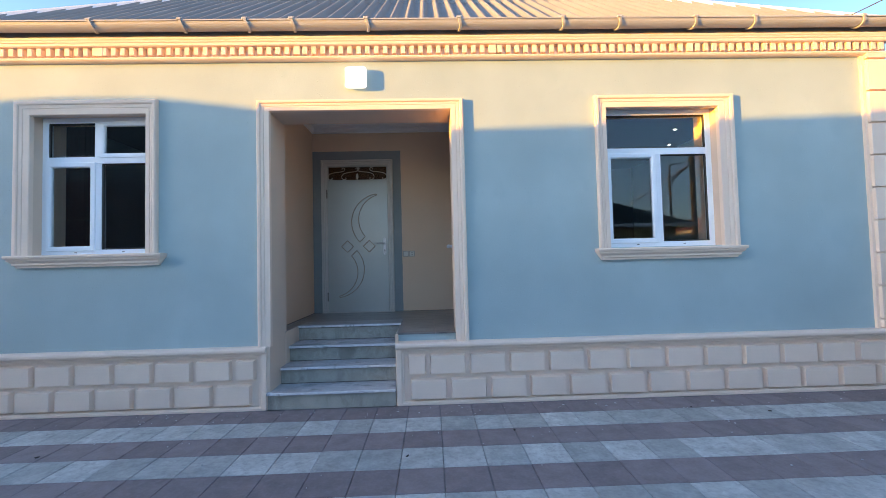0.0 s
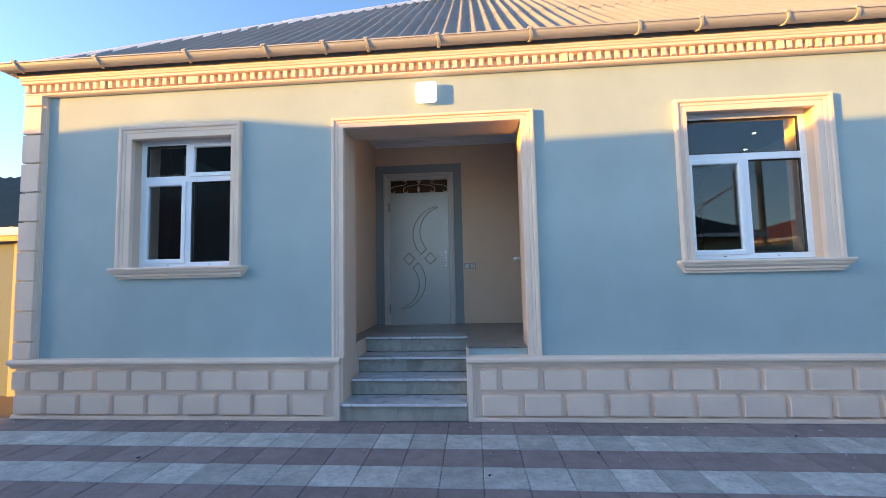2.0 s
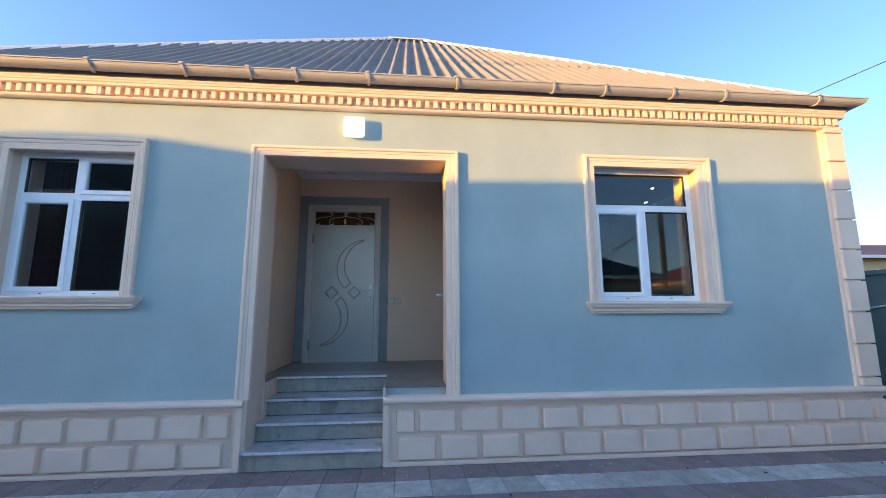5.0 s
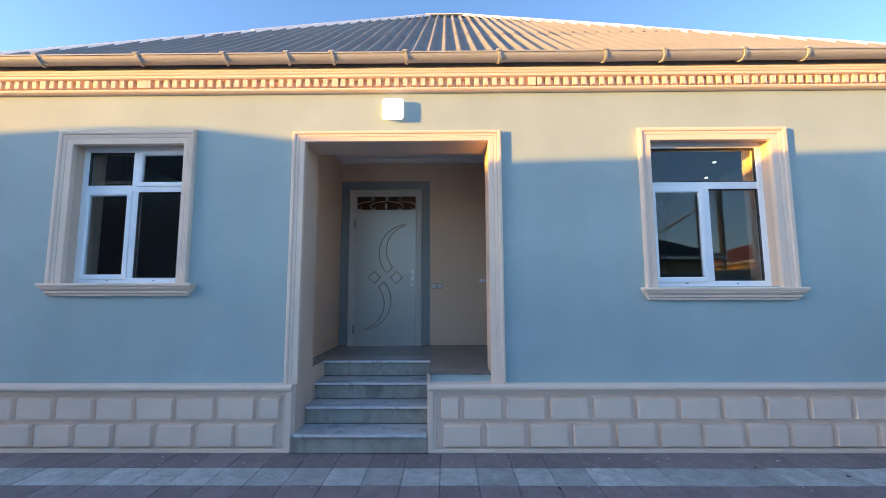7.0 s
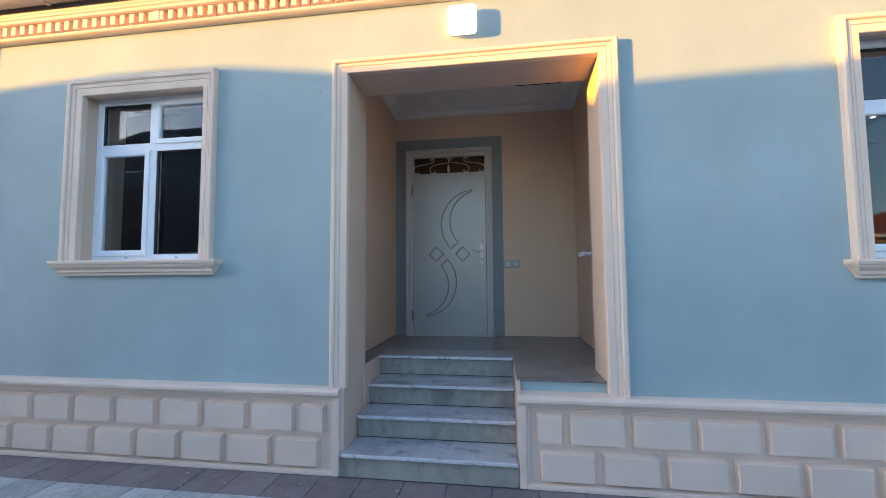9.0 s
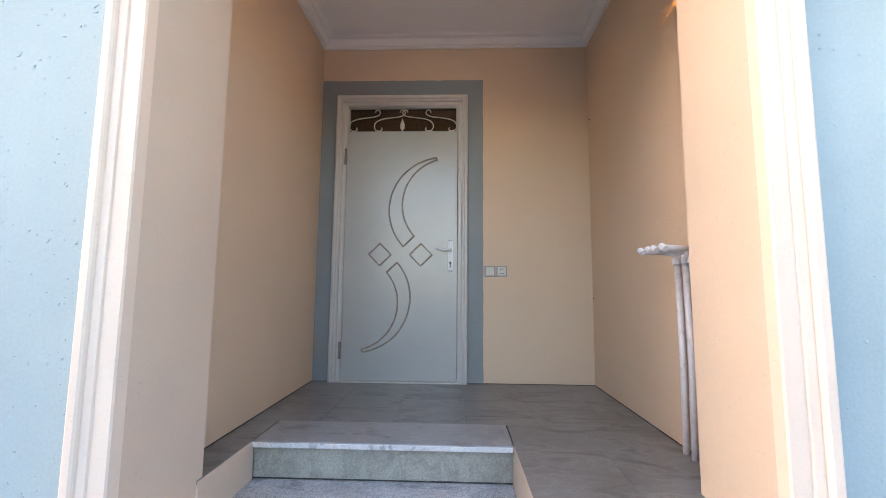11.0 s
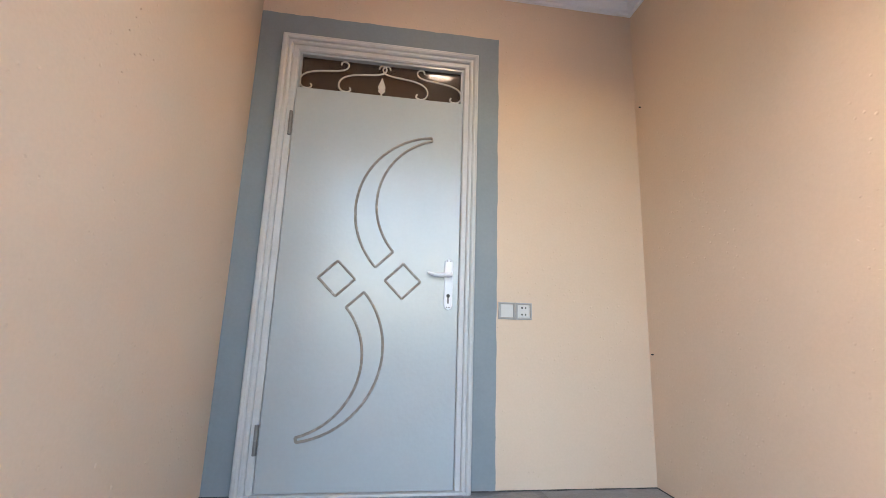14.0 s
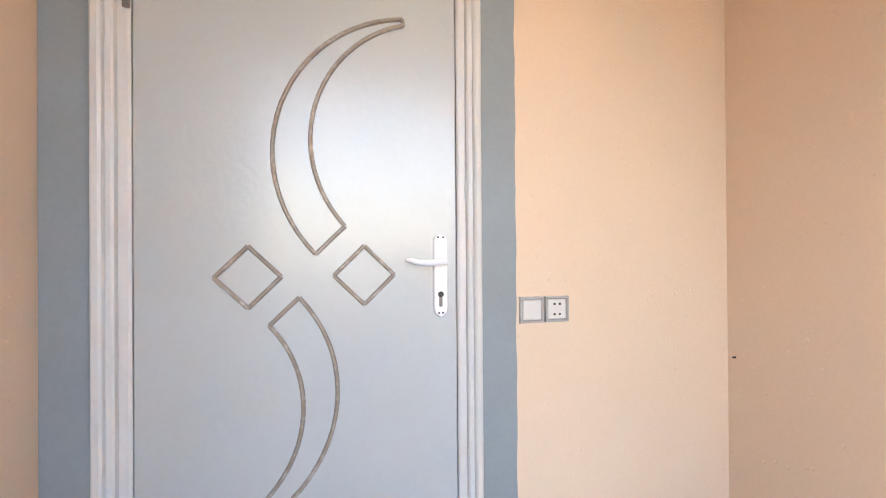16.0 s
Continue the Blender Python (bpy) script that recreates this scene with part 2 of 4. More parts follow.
SPOT_GLOW = material("lit_spot_diffuser", (1.0, 0.95, 0.85), 0.4, spread=0.0, bump=0.0, emit=4.0)
LEAF = material("dry_dark_leaf", (0.06, 0.05, 0.04), 0.8, spread=0.3, bump=0.1)
CHALK = material("plaster_crumbs", (0.48, 0.48, 0.48), 0.9, spread=0.2, bump=0.1)
PANE = glass("window_glass", (0.93, 0.96, 0.96))
BROWN_PANE = glass("brown_transom_glass", (0.17, 0.095, 0.055), 0.1)
BROWN_PANE.node_tree.nodes["Principled BSDF"].inputs["Transmission Weight"].default_value = 0.65


# ---- helpers for building ----
def thing(name, place=(0, 0, 0), label="", category="", group="", kind=""):
    ob = new(name)
    ob.empty_display_size = 0.1
    ob.matrix_basis = Matrix.Translation(place)
    return tagged(ob, label, category, group, kind)


def attach(ob, parent):
    ob.parent = parent
    w = parent.matrix_basis.copy()
    if parent.parent:
        w = parent.parent.matrix_basis @ parent.matrix_parent_inverse @ parent.matrix_basis
    ob.matrix_parent_inverse = w.inverted()


def part(name, bm, mats, parent=None, label="", smooth=False):
    """Links a bmesh as one mesh object, in world coordinates, under a thing or a part."""
    me = bpy.data.meshes.new(name)
    bmesh.ops.recalc_face_normals(bm, faces=bm.faces[:])
    bm.to_mesh(me)
    bm.free()
    for mm in (mats if isinstance(mats, (list, tuple)) else [mats]):
        me.materials.append(mm)
    if smooth:
        for p in me.polygons:
            p.use_smooth = True
    ob = new(name, me)
    if parent:
        attach(ob, parent)
    return tagged(ob, label)


def piece(name, me, place, parent):
    """One of many alike pieces that share a mesh."""
    ob = new(name, me)
    ob.matrix_basis = place if isinstance(place, Matrix) else Matrix.Translation(place)
    attach(ob, parent)
    return ob


def piece_mesh(name, bm, mat):
    me = bpy.data.meshes.new(name)
    bmesh.ops.recalc_face_normals(bm, faces=bm.faces[:])
    bm.to_mesh(me)
    bm.free()
    me.materials.append(mat)
    return me


def box(bm, x0, x1, y0, y1, z0, z1, bevel=0.0):
    made = bmesh.ops.create_cube(bm, size=1.0)["verts"]
    for v in made:
        v.co = Vector((x0 + (v.co.x + 0.5) * (x1 - x0), y0 + (v.co.y + 0.5) * (y1 - y0), z0 + (v.co.z + 0.5) * (z1 - z0)))
    if bevel:
        edges = list({e for v in made for e in v.link_edges})
        bmesh.ops.bevel(bm, geom=edges, offset=bevel, segments=2, profile=0.5, affect="EDGES")
    return bm


def solid(*args, **kw):
    return box(bmesh.new(), *args, **kw)


def grid_slab(us, vs, holes, w0, w1, put):
    """A slab in the plane (u, v), w0 to w1 thick, with rectangular holes; material 0 on w0, 1 in the holes and at the edges, 2 on w1."""
    bm = bmesh.new()
    U = sorted({*us, *[h[0] for h in holes], *[h[1] for h in holes]})
    V = sorted({*vs, *[h[2] for h in holes], *[h[3] for h in holes]})
    U = [u for u in U if us[0] <= u <= us[1]]
    V = [v for v in V if vs[0] <= v <= vs[1]]
    points = {}

    def at(i, j, w):
        if (i, j, w) not in points:
            points[i, j, w] = bm.verts.new(put(U[i], V[j], w1 if w else w0))
        return points[i, j, w]

    def filled(i, j):
        if not (0 <= i < len(U) - 1 and 0 <= j < len(V) - 1):
            return False
        cu, cv = (U[i] + U[i + 1]) / 2, (V[j] + V[j + 1]) / 2
        return not any(h[0] < cu < h[1] and h[2] < cv < h[3] for h in holes)

    def face(vs4, mat):
        f = bm.faces.new(vs4)
        f.material_index = mat

    for i in range(len(U) - 1):
        for j in range(len(V) - 1):
            if not filled(i, j):
                continue
            face([at(i, j, 0), at(i + 1, j, 0), at(i + 1, j + 1, 0), at(i, j + 1, 0)], 0)
            face([at(i, j, 1), at(i, j + 1, 1), at(i + 1, j + 1, 1), at(i + 1, j, 1)], 2)
            for di, dj, a, b in ((-1, 0, (0, 0), (0, 1)), (1, 0, (1, 0), (1, 1)), (0, -1, (0, 0), (1, 0)), (0, 1, (0, 1), (1, 1))):
                if not filled(i + di, j + dj):
                    p, q = (i + a[0], j + a[1]), (i + b[0], j + b[1])
                    face([at(*p, 0), at(*q, 0), at(*q, 1), at(*p, 1)], 1)
    return bm


def surround(inner, outer, profile, sides, y=0.0):
    """A mitred moulding on a wall that faces -y. inner, outer: x0, x1, z0, z1; profile: (share of the width, proud); sides: corners in order."""
    bm = bmesh.new()
    rings = []
    for cx, cz in sides:
        ring = []
        for f, d in profile:
            x = inner[cx] * (1 - f) + outer[cx] * f
            z = inner[2 + cz] * (1 - f) + outer[2 + cz] * f
            ring.append(bm.verts.new((x, y - d, z)))
        rings.append(ring)
    for a, b in zip(rings, rings[1:]):
        for k in range(len(profile) - 1):
            bm.faces.new((a[k], b[k], b[k + 1], a[k + 1]))
    for r in (rings[0], rings[-1]):
        bm.faces.new(r)
    return bm


def extrude_x(profile, x0, x1):
    """A closed (y, z) outline drawn out along x."""
    bm = bmesh.new()
    a = [bm.verts.new((x0, y, z)) for y, z in profile]
    b = [bm.verts.new((x1, y, z)) for y, z in profile]
    k = len(profile)
    for i in range(k):
        bm.faces.new((a[i], a[(i + 1) % k], b[(i + 1) % k], b[i]))
    bm.faces.new(a), bm.faces.new(b)
    return bm


def tube(points, radius, sides=8, bm=None, closed=False, flat=1.0, taper=None):
    """A round bar along points."""
    bm = bm or bmesh.new()
    pts = [Vector(p) for p in points]
    rings = []
    n = len(pts)
    up = Vector((0.13, 0.31, 0.94)).normalized()
    for i, p in enumerate(pts):
        d = (pts[(i + 1) % n] - pts[i - 1]) if closed else (pts[min(i + 1, n - 1)] - pts[max(i - 1, 0)])
        d.normalize()
        a = d.cross(up)
        if a.length < 1e-3:
            a = d.cross(Vector((1, 0, 0)))
        a.normalize()
        b = d.cross(a)
        r = radius * (taper[i] if taper else 1)
        rings.append([bm.verts.new(p + r * (math.cos(2 * math.pi * k / sides) * a + math.sin(2 * math.pi * k / sides) * b)) for k in range(sides)])
    for i in range(n if closed else n - 1):
        r, s = rings[i], rings[(i + 1) % n]
        for k in range(sides):
            bm.faces.new((r[k], r[(k + 1) % sides], s[(k + 1) % sides], s[k]))
    if not closed:
        bm.faces.new(rings[0]), bm.faces.new(rings[-1])
    return bm


def arc3(p, q, r, steps=24):
    """Points (x, z) on the circle through three points, from p by q to r."""
    (ax, ay), (bx, by), (cx, cy) = p, q, r
    d = 2 * (ax * (by - cy) + bx * (cy - ay) + cx * (ay - by))
    ux = ((ax * ax + ay * ay) * (by - cy) + (bx * bx + by * by) * (cy - ay) + (cx * cx + cy * cy) * (ay - by)) / d
    uy = ((ax * ax + ay * ay) * (cx - bx) + (bx * bx + by * by) * (ax - cx) + (cx * cx + cy * cy) * (bx - ax)) / d
    rad = math.hypot(ax - ux, ay - uy)
    a0, a1, a2 = (math.atan2(y - uy, x - ux) for x, y in (p, q, r))
    turn = 2 * math.pi
    if (a1 - a0) % turn < (a2 - a0) % turn:
        sweep = (a2 - a0) % turn
    else:
        sweep = -((a0 - a2) % turn)
    return [(ux + rad * math.cos(a0 + sweep * k / steps), uy + rad * math.sin(a0 + sweep * k / steps)) for k in range(steps + 1)]


# ---- plan, in metres ----
XL, XR = -4.70, 5.08            # wall ends behind the quoins
WALL = 0.37                     # thickness of the front wall
PL, PR, PB = -1.38, 0.76, 1.98  # porch: inner sides and back
OL, OR, OT = -1.225, 0.584, 2.925  # porch opening
LAND = 0.682                    # height of the landing
CEIL = 3.435
EAVE = 3.70
BACK = 9.4
LW = (-3.53, -2.42, 1.535, 2.93)
RW = (2.163, 3.335, 1.488, 2.935)

# ---- ground ----
part("ground", solid(-400, 400, -400, 400, -0.5, -0.06), SOIL)
tagged(bpy.data.objects["ground"], "brown bare soil around the paved yard", "ground", kind="structure")
part("pavement", solid(-16, 5.77, -9.4, 0.02, -0.055, -0.014), JOINT)
pavement = tagged(bpy.data.objects["pavement"], "yard paved with alternating rows of pale and maroon concrete tiles", "pavement", kind="structure")

# ---- house shell ----
flat_y = lambda u, v, w: (u, w, v)
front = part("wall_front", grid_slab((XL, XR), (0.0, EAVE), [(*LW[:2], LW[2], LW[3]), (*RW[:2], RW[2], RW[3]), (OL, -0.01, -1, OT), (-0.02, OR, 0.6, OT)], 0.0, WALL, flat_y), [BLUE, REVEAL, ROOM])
tagged(front, "blue-grey painted plaster house front", "wall", kind="structure")
for nm, x0, x1 in (("wall_west", XL, XL + 0.3), ("wall_east", XR - 0.3, XR)):
    tagged(part(nm, solid(x0, x1, WALL, BACK, 0, EAVE), BLUE), "plastered side wall of the house", "wall", kind="structure")
tagged(part("wall_north", solid(XL, XR, BACK, BACK + 0.3, 0, EAVE), BLUE), "plastered rear wall of the house", "wall", kind="structure")
tagged(part("wall_inner_rooms", solid(XL + 0.3, XR - 0.3, 4.6, 4.75, 0.3, EAVE), ROOM), "inner wall of the rooms, coloured near black for their dimness", "wall", kind="structure")
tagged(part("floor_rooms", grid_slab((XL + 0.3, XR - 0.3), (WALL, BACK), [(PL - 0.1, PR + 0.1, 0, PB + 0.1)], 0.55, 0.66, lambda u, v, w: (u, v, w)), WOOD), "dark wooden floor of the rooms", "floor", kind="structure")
tagged(part("ceiling_rooms", grid_slab((XL + 0.3, XR - 0.3), (WALL, BACK), [(PL - 0.1, PR + 0.1, 0, PB + 0.1)], 3.35, 3.5, lambda u, v, w: (u, v, w)), ROOM), "ceiling of the rooms, coloured near black for their dimness", "ceiling", kind="structure")

# ---- porch ----
tagged(part("wall_porch_west", solid(PL - 0.12, PL, WALL, PB + 0.12, 0, EAVE), PORCH), "ochre painted porch side wall", "wall", kind="structure")
tagged(part("wall_porch_east", solid(PR, PR + 0.12, WALL, PB + 0.12, 0, EAVE), PORCH), "ochre painted porch side wall", "wall", kind="structure")
DX0, DX1, DT = -1.252, -0.194, 2.945   # door frame, outer
tagged(part("wall_porch_back", grid_slab((PL, PR), (0.0, EAVE), [(DX0 + 0.03, DX1 - 0.03, LAND, DT - 0.03)], PB, PB + 0.12, flat_y), [PORCH, FRAME, ROOM]), "ochre painted porch back wall", "wall", kind="structure")
bm = solid(PL + 0.002, DX0 - 0.001, PB - 0.004, PB + 0.001, LAND, 3.068)


def brushed_strip(bm, start, end, inner, outer, upright):
    """A hand-painted strip whose outer edge wavers by a few millimetres."""
    prev = None
    steps = 60
    for k in range(steps + 1):
        a = start + (end - start) * k / steps
        o = outer + 0.0022 * math.sin(k * 0.9) * math.sin(k * 0.37 + 1) + random.uniform(-0.0009, 0.0009)
        p, q = ((inner, a), (o, a)) if upright else ((a, inner), (a, o))
        row = [bm.verts.new((x, y, z)) for (x, z) in (p, q) for y in (PB - 0.004, PB + 0.001)]
        if prev:
            for i, j in ((0, 2), (2, 3), (3, 1), (1, 0)):
                bm.faces.new((prev[i], prev[j], row[j], row[i]))
        else:
            bm.faces.new((row[0], row[2], row[3], row[1]))
        prev = row
    bm.faces.new((prev[0], prev[2], prev[3], prev[1]))


brushed_strip(bm, LAND, 3.068, DX1 + 0.001, -0.073, True)
brushed_strip(bm, PL + 0.002, -0.072, 3.068, 3.077, False)
box(bm, DX0 - 0.001, DX1 + 0.001, PB - 0.004, PB + 0.001, DT + 0.001, 3.068)
tagged(part("trim_door_band", bm, BAND), "flat grey painted band round the entrance door", "painted band", kind="structure")
tagged(part("wall_lintel_inner", solid(PL, PR, WALL, WALL + 0.004, OT + 0.02, EAVE), PORCH), "ochre painted inner face above the opening", "wall", kind="structure")
HX = (0.07, 0.557, 0.99, 1.465)  # hatch in the ceiling
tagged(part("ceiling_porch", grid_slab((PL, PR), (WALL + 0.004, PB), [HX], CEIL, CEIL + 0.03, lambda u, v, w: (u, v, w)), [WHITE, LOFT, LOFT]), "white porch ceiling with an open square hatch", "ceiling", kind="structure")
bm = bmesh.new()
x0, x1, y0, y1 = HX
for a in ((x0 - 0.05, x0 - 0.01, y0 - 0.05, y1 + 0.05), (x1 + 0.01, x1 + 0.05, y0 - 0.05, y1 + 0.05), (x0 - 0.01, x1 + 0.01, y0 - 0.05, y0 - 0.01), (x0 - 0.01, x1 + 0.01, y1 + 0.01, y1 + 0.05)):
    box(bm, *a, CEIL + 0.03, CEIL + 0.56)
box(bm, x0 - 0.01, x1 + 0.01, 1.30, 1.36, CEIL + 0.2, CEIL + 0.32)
# added lid that closes the shaft and keeps the hatch dark
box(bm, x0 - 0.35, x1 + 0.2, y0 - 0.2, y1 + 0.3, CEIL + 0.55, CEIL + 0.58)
tagged(part("ceiling_hatch_shaft", bm, LOFT), "brown wooden roof space above the hatch, coloured darker for its lack of light", "roof space", kind="structure")
tagged(part("trim_ceiling_strip", solid(-0.012, 0.014, 0.38, 1.52, CEIL - 0.014, CEIL + 0.001, bevel=0.003), PVC), "thin white joint strip on the porch ceiling", "trim", kind="structure")
# cornice along three sides of the ceiling
prof = [(0.0, 0.0), (0.016, 0.0), (0.018, 0.012), (0.011, 0.015), (0.011, 0.022), (0.024, 0.025), (0.036, 0.036), (0.046, 0.052), (0.050, 0.063), (0.042, 0.066), (0.042, 0.071), (0.074, 0.073), (0.078, 0.080), (0.100, 0.0848), (0.0, 0.0848)]
bm = bmesh.new()
rings = []
for cx, cy, sx, sy in ((PL, WALL + 0.01, 1, 0), (PL, PB, 1, -1), (PR, PB, -1, -1), (PR, WALL + 0.01, -1, 0)):
    rings.append([bm.verts.new((cx + sx * u, cy + sy * u, CEIL - 0.085 + h)) for u, h in prof])
for a, b in zip(rings, rings[1:]):
    for k in range(len(prof)):
        bm.faces.new((a[k], b[k], b[(k + 1) % len(prof)], a[(k + 1) % len(prof)]))
tagged(part("trim_porch_cornice", bm, WHITE), "white stepped plaster cornice round the porch ceiling", "cornice", kind="structure")

tagged(part("wall_reveal_return", solid(PL, OL - 0.001, WALL + 0.001, 0.405, LAND - 0.02, OT + 0.02), REVEAL), "peach painted return of the porch opening", "wall", kind="structure")

# landing: body, right bench front, cheeks
LIPS = [(-0.09, 0.17), (0.185, 0.341), (0.445, 0.509), (0.757, LAND)]  # nosing of each tread: y, z
SX0, SX1 = -1.222, -0.012
bm = solid(PL, PR, LIPS[3][0] + 0.041, PB, 0, LAND - 0.03)
box(bm, PL, SX0, WALL, LIPS[3][0] + 0.02, 0, LAND - 0.03)
box(bm, SX1 + 0.002, PR, WALL, LIPS[3][0] + 0.02, 0, LAND - 0.03)
box(bm, SX1 + 0.002, OR - 0.002, 0.055, WALL, 0, LAND - 0.03)
landing = tagged(part("floor_landing", bm, CREAM), "raised entrance landing tiled in grey veined stone", "landing", kind="structure")
tagged(part("trim_landing_front", solid(SX1, OR - 0.002, 0.047, 0.056, 0.58, LAND - 0.012), BLUE), "blue painted strip under the landing edge", "painted strip", kind="structure")
tagged(part("trim_stair_cheek", solid(SX0 - 0.14, SX0 + 0.004, WALL + 0.002, LIPS[3][0] + 0.02, 0, LAND - 0.004), REVEAL), "peach painted cheek wall beside the stairs", "wall", kind="structure")
tagged(part("trim_reveal_foot", solid(-1.262, OL, -0.050, 0.0, 0, 0.602), REVEAL), "peach painted foot of the porch opening beside the stairs", "trim", kind="structure")
tagged(part("trim_stair_cheek_east", solid(SX1 - 0.004, SX1 + 0.02, -0.04, LIPS[3][0] + 0.02, 0, LAND - 0.004), REVEAL), "peach painted cheek wall beside the stairs", "wall", kind="structure")

# stairs
stairs = thing("stairs", (-0.62, 0.3, 0), "four stone steps with pale marble treads and greenish risers up to the porch", "stairs", kind="structure")
bm = bmesh.new()
for k, (y, z) in enumerate(LIPS[:3]):
    box(bm, SX0 + 0.005, SX1 - 0.006, y + 0.04, LIPS[3][0] + 0.03, (LIPS[k - 1][1] if k else 0.0), z - 0.03)
part("core", bm, CREAM, stairs)
for k, (y, z) in enumerate(LIPS):
    z0 = LIPS[k - 1][1] if k else 0.0
    part("riser", solid(SX0 + (0.004 if k else -0.024), SX1 - 0.005, y + 0.032, y + 0.04, z0, z - 0.028), RISER, stairs)
    part("grout_line", solid(SX0 + 0.004, SX1 - 0.005, y + 0.026, y + 0.034, z - 0.035, z - 0.0275), GROUT, stairs)
    if k:
        part("grout_line", solid(SX0 + 0.004, SX1 - 0.005, y + 0.0285, y + 0.034, z0, z0 + 0.005), GROUT, stairs)
    back = LIPS[k + 1][0] + 0.03 if k < 3 else y + 0.30
    bm = solid(SX0 - (0.030 if k == 0 else -0.004), SX1 - 0.005, y, back, z - 0.028, z + (0.002 if k == 3 else 0), bevel=0.006)
    tread = part("tread", bm, TREAD if k < 3 else STONE, stairs)
    part("nosing", solid(SX0 + 0.005, SX1 - 0.006, y - 0.003, y + 0.012, z - 0.026, z - 0.003, bevel=0.003), NOSING, tread, "white polished front edge")

# outer mouldings
stone = [(0.0, -0.01), (0.0, 0.030), (0.03, 0.036), (0.38, 0.037), (0.405, 0.033), (0.43, 0.033), (0.455, 0.039), (0.62, 0.041), (0.645, 0.037), (0.67, 0.037), (0.70, 0.046), (0.75, 0.051), (0.91, 0.051), (0.96, 0.047), (1.0, 0.036), (1.0, -0.01)]
tagged(part("trim_porch_surround", surround((OL + 0.003, OR - 0.003, 0.60, OT - 0.003), (-1.347, 0.712, 0.60, 3.030), stone, [(0, 0), (0, 1), (1, 1), (1, 0)]), CREAM), "cream stepped moulding round the porch opening", "door surround", kind="structure")


def sill(x0, x1, top):
    """A profiled sill whose lower mouldings return round its ends."""
    outline = [(0.09, 0.0, 0.0), (-0.10, 0.0, 0.0), (-0.105, 0.012, 0.0), (-0.10, 0.03, 0.002), (-0.088, 0.034, 0.014), (-0.085, 0.05, 0.017), (-0.068, 0.066, 0.034), (-0.06, 0.072, 0.042), (-0.058, 0.092, 0.044), (-0.04, 0.1, 0.062), (-0.038, 0.118, 0.064), (0.0, 0.118, 0.064), (0.0, 0.03, 0.002), (0.09, 0.03, 0.002)]
    bm = bmesh.new()
    a = [bm.verts.new((x0 + inset, y, top - drop)) for y, drop, inset in outline]
    b = [bm.verts.new((x1 - inset, y, top - drop)) for y, drop, inset in outline]
    k = len(outline)
    for i in range(k):
        bm.faces.new((a[i], a[(i + 1) % k], b[(i + 1) % k], b[i]))
    bm.faces.new(a), bm.faces.new(b)
    return bm


def sash(parent, name, x0, x1, z0, z1, y, depth, width, mat=PVC, pane=True):
    """A frame of mitred bars with a rounded inner bead and a pane."""
    prof = [(0.0, -depth + 0.008), (0.0, -0.010), (0.10, -0.004), (0.30, 0.0), (0.9, 0.0), (1.0, -0.004), (1.0, -depth)]
    inner, outer = (x0 + width, x1 - width, z0 + width, z1 - width), (x0, x1, z0, z1)
    f = part(name, surround(inner, outer, [(p, d) for p, d in prof], [(0, 0), (0, 1), (1, 1), (1, 0), (0, 0)], y), mat, parent)
    if pane:
        g = part("pane", solid(inner[0] - 0.006, inner[1] + 0.006, y + depth * 0.5, y + depth * 0.5 + 0.005, inner[2] - 0.006, inner[3] + 0.006), PANE, f)
        g.visible_shadow = False
    return f


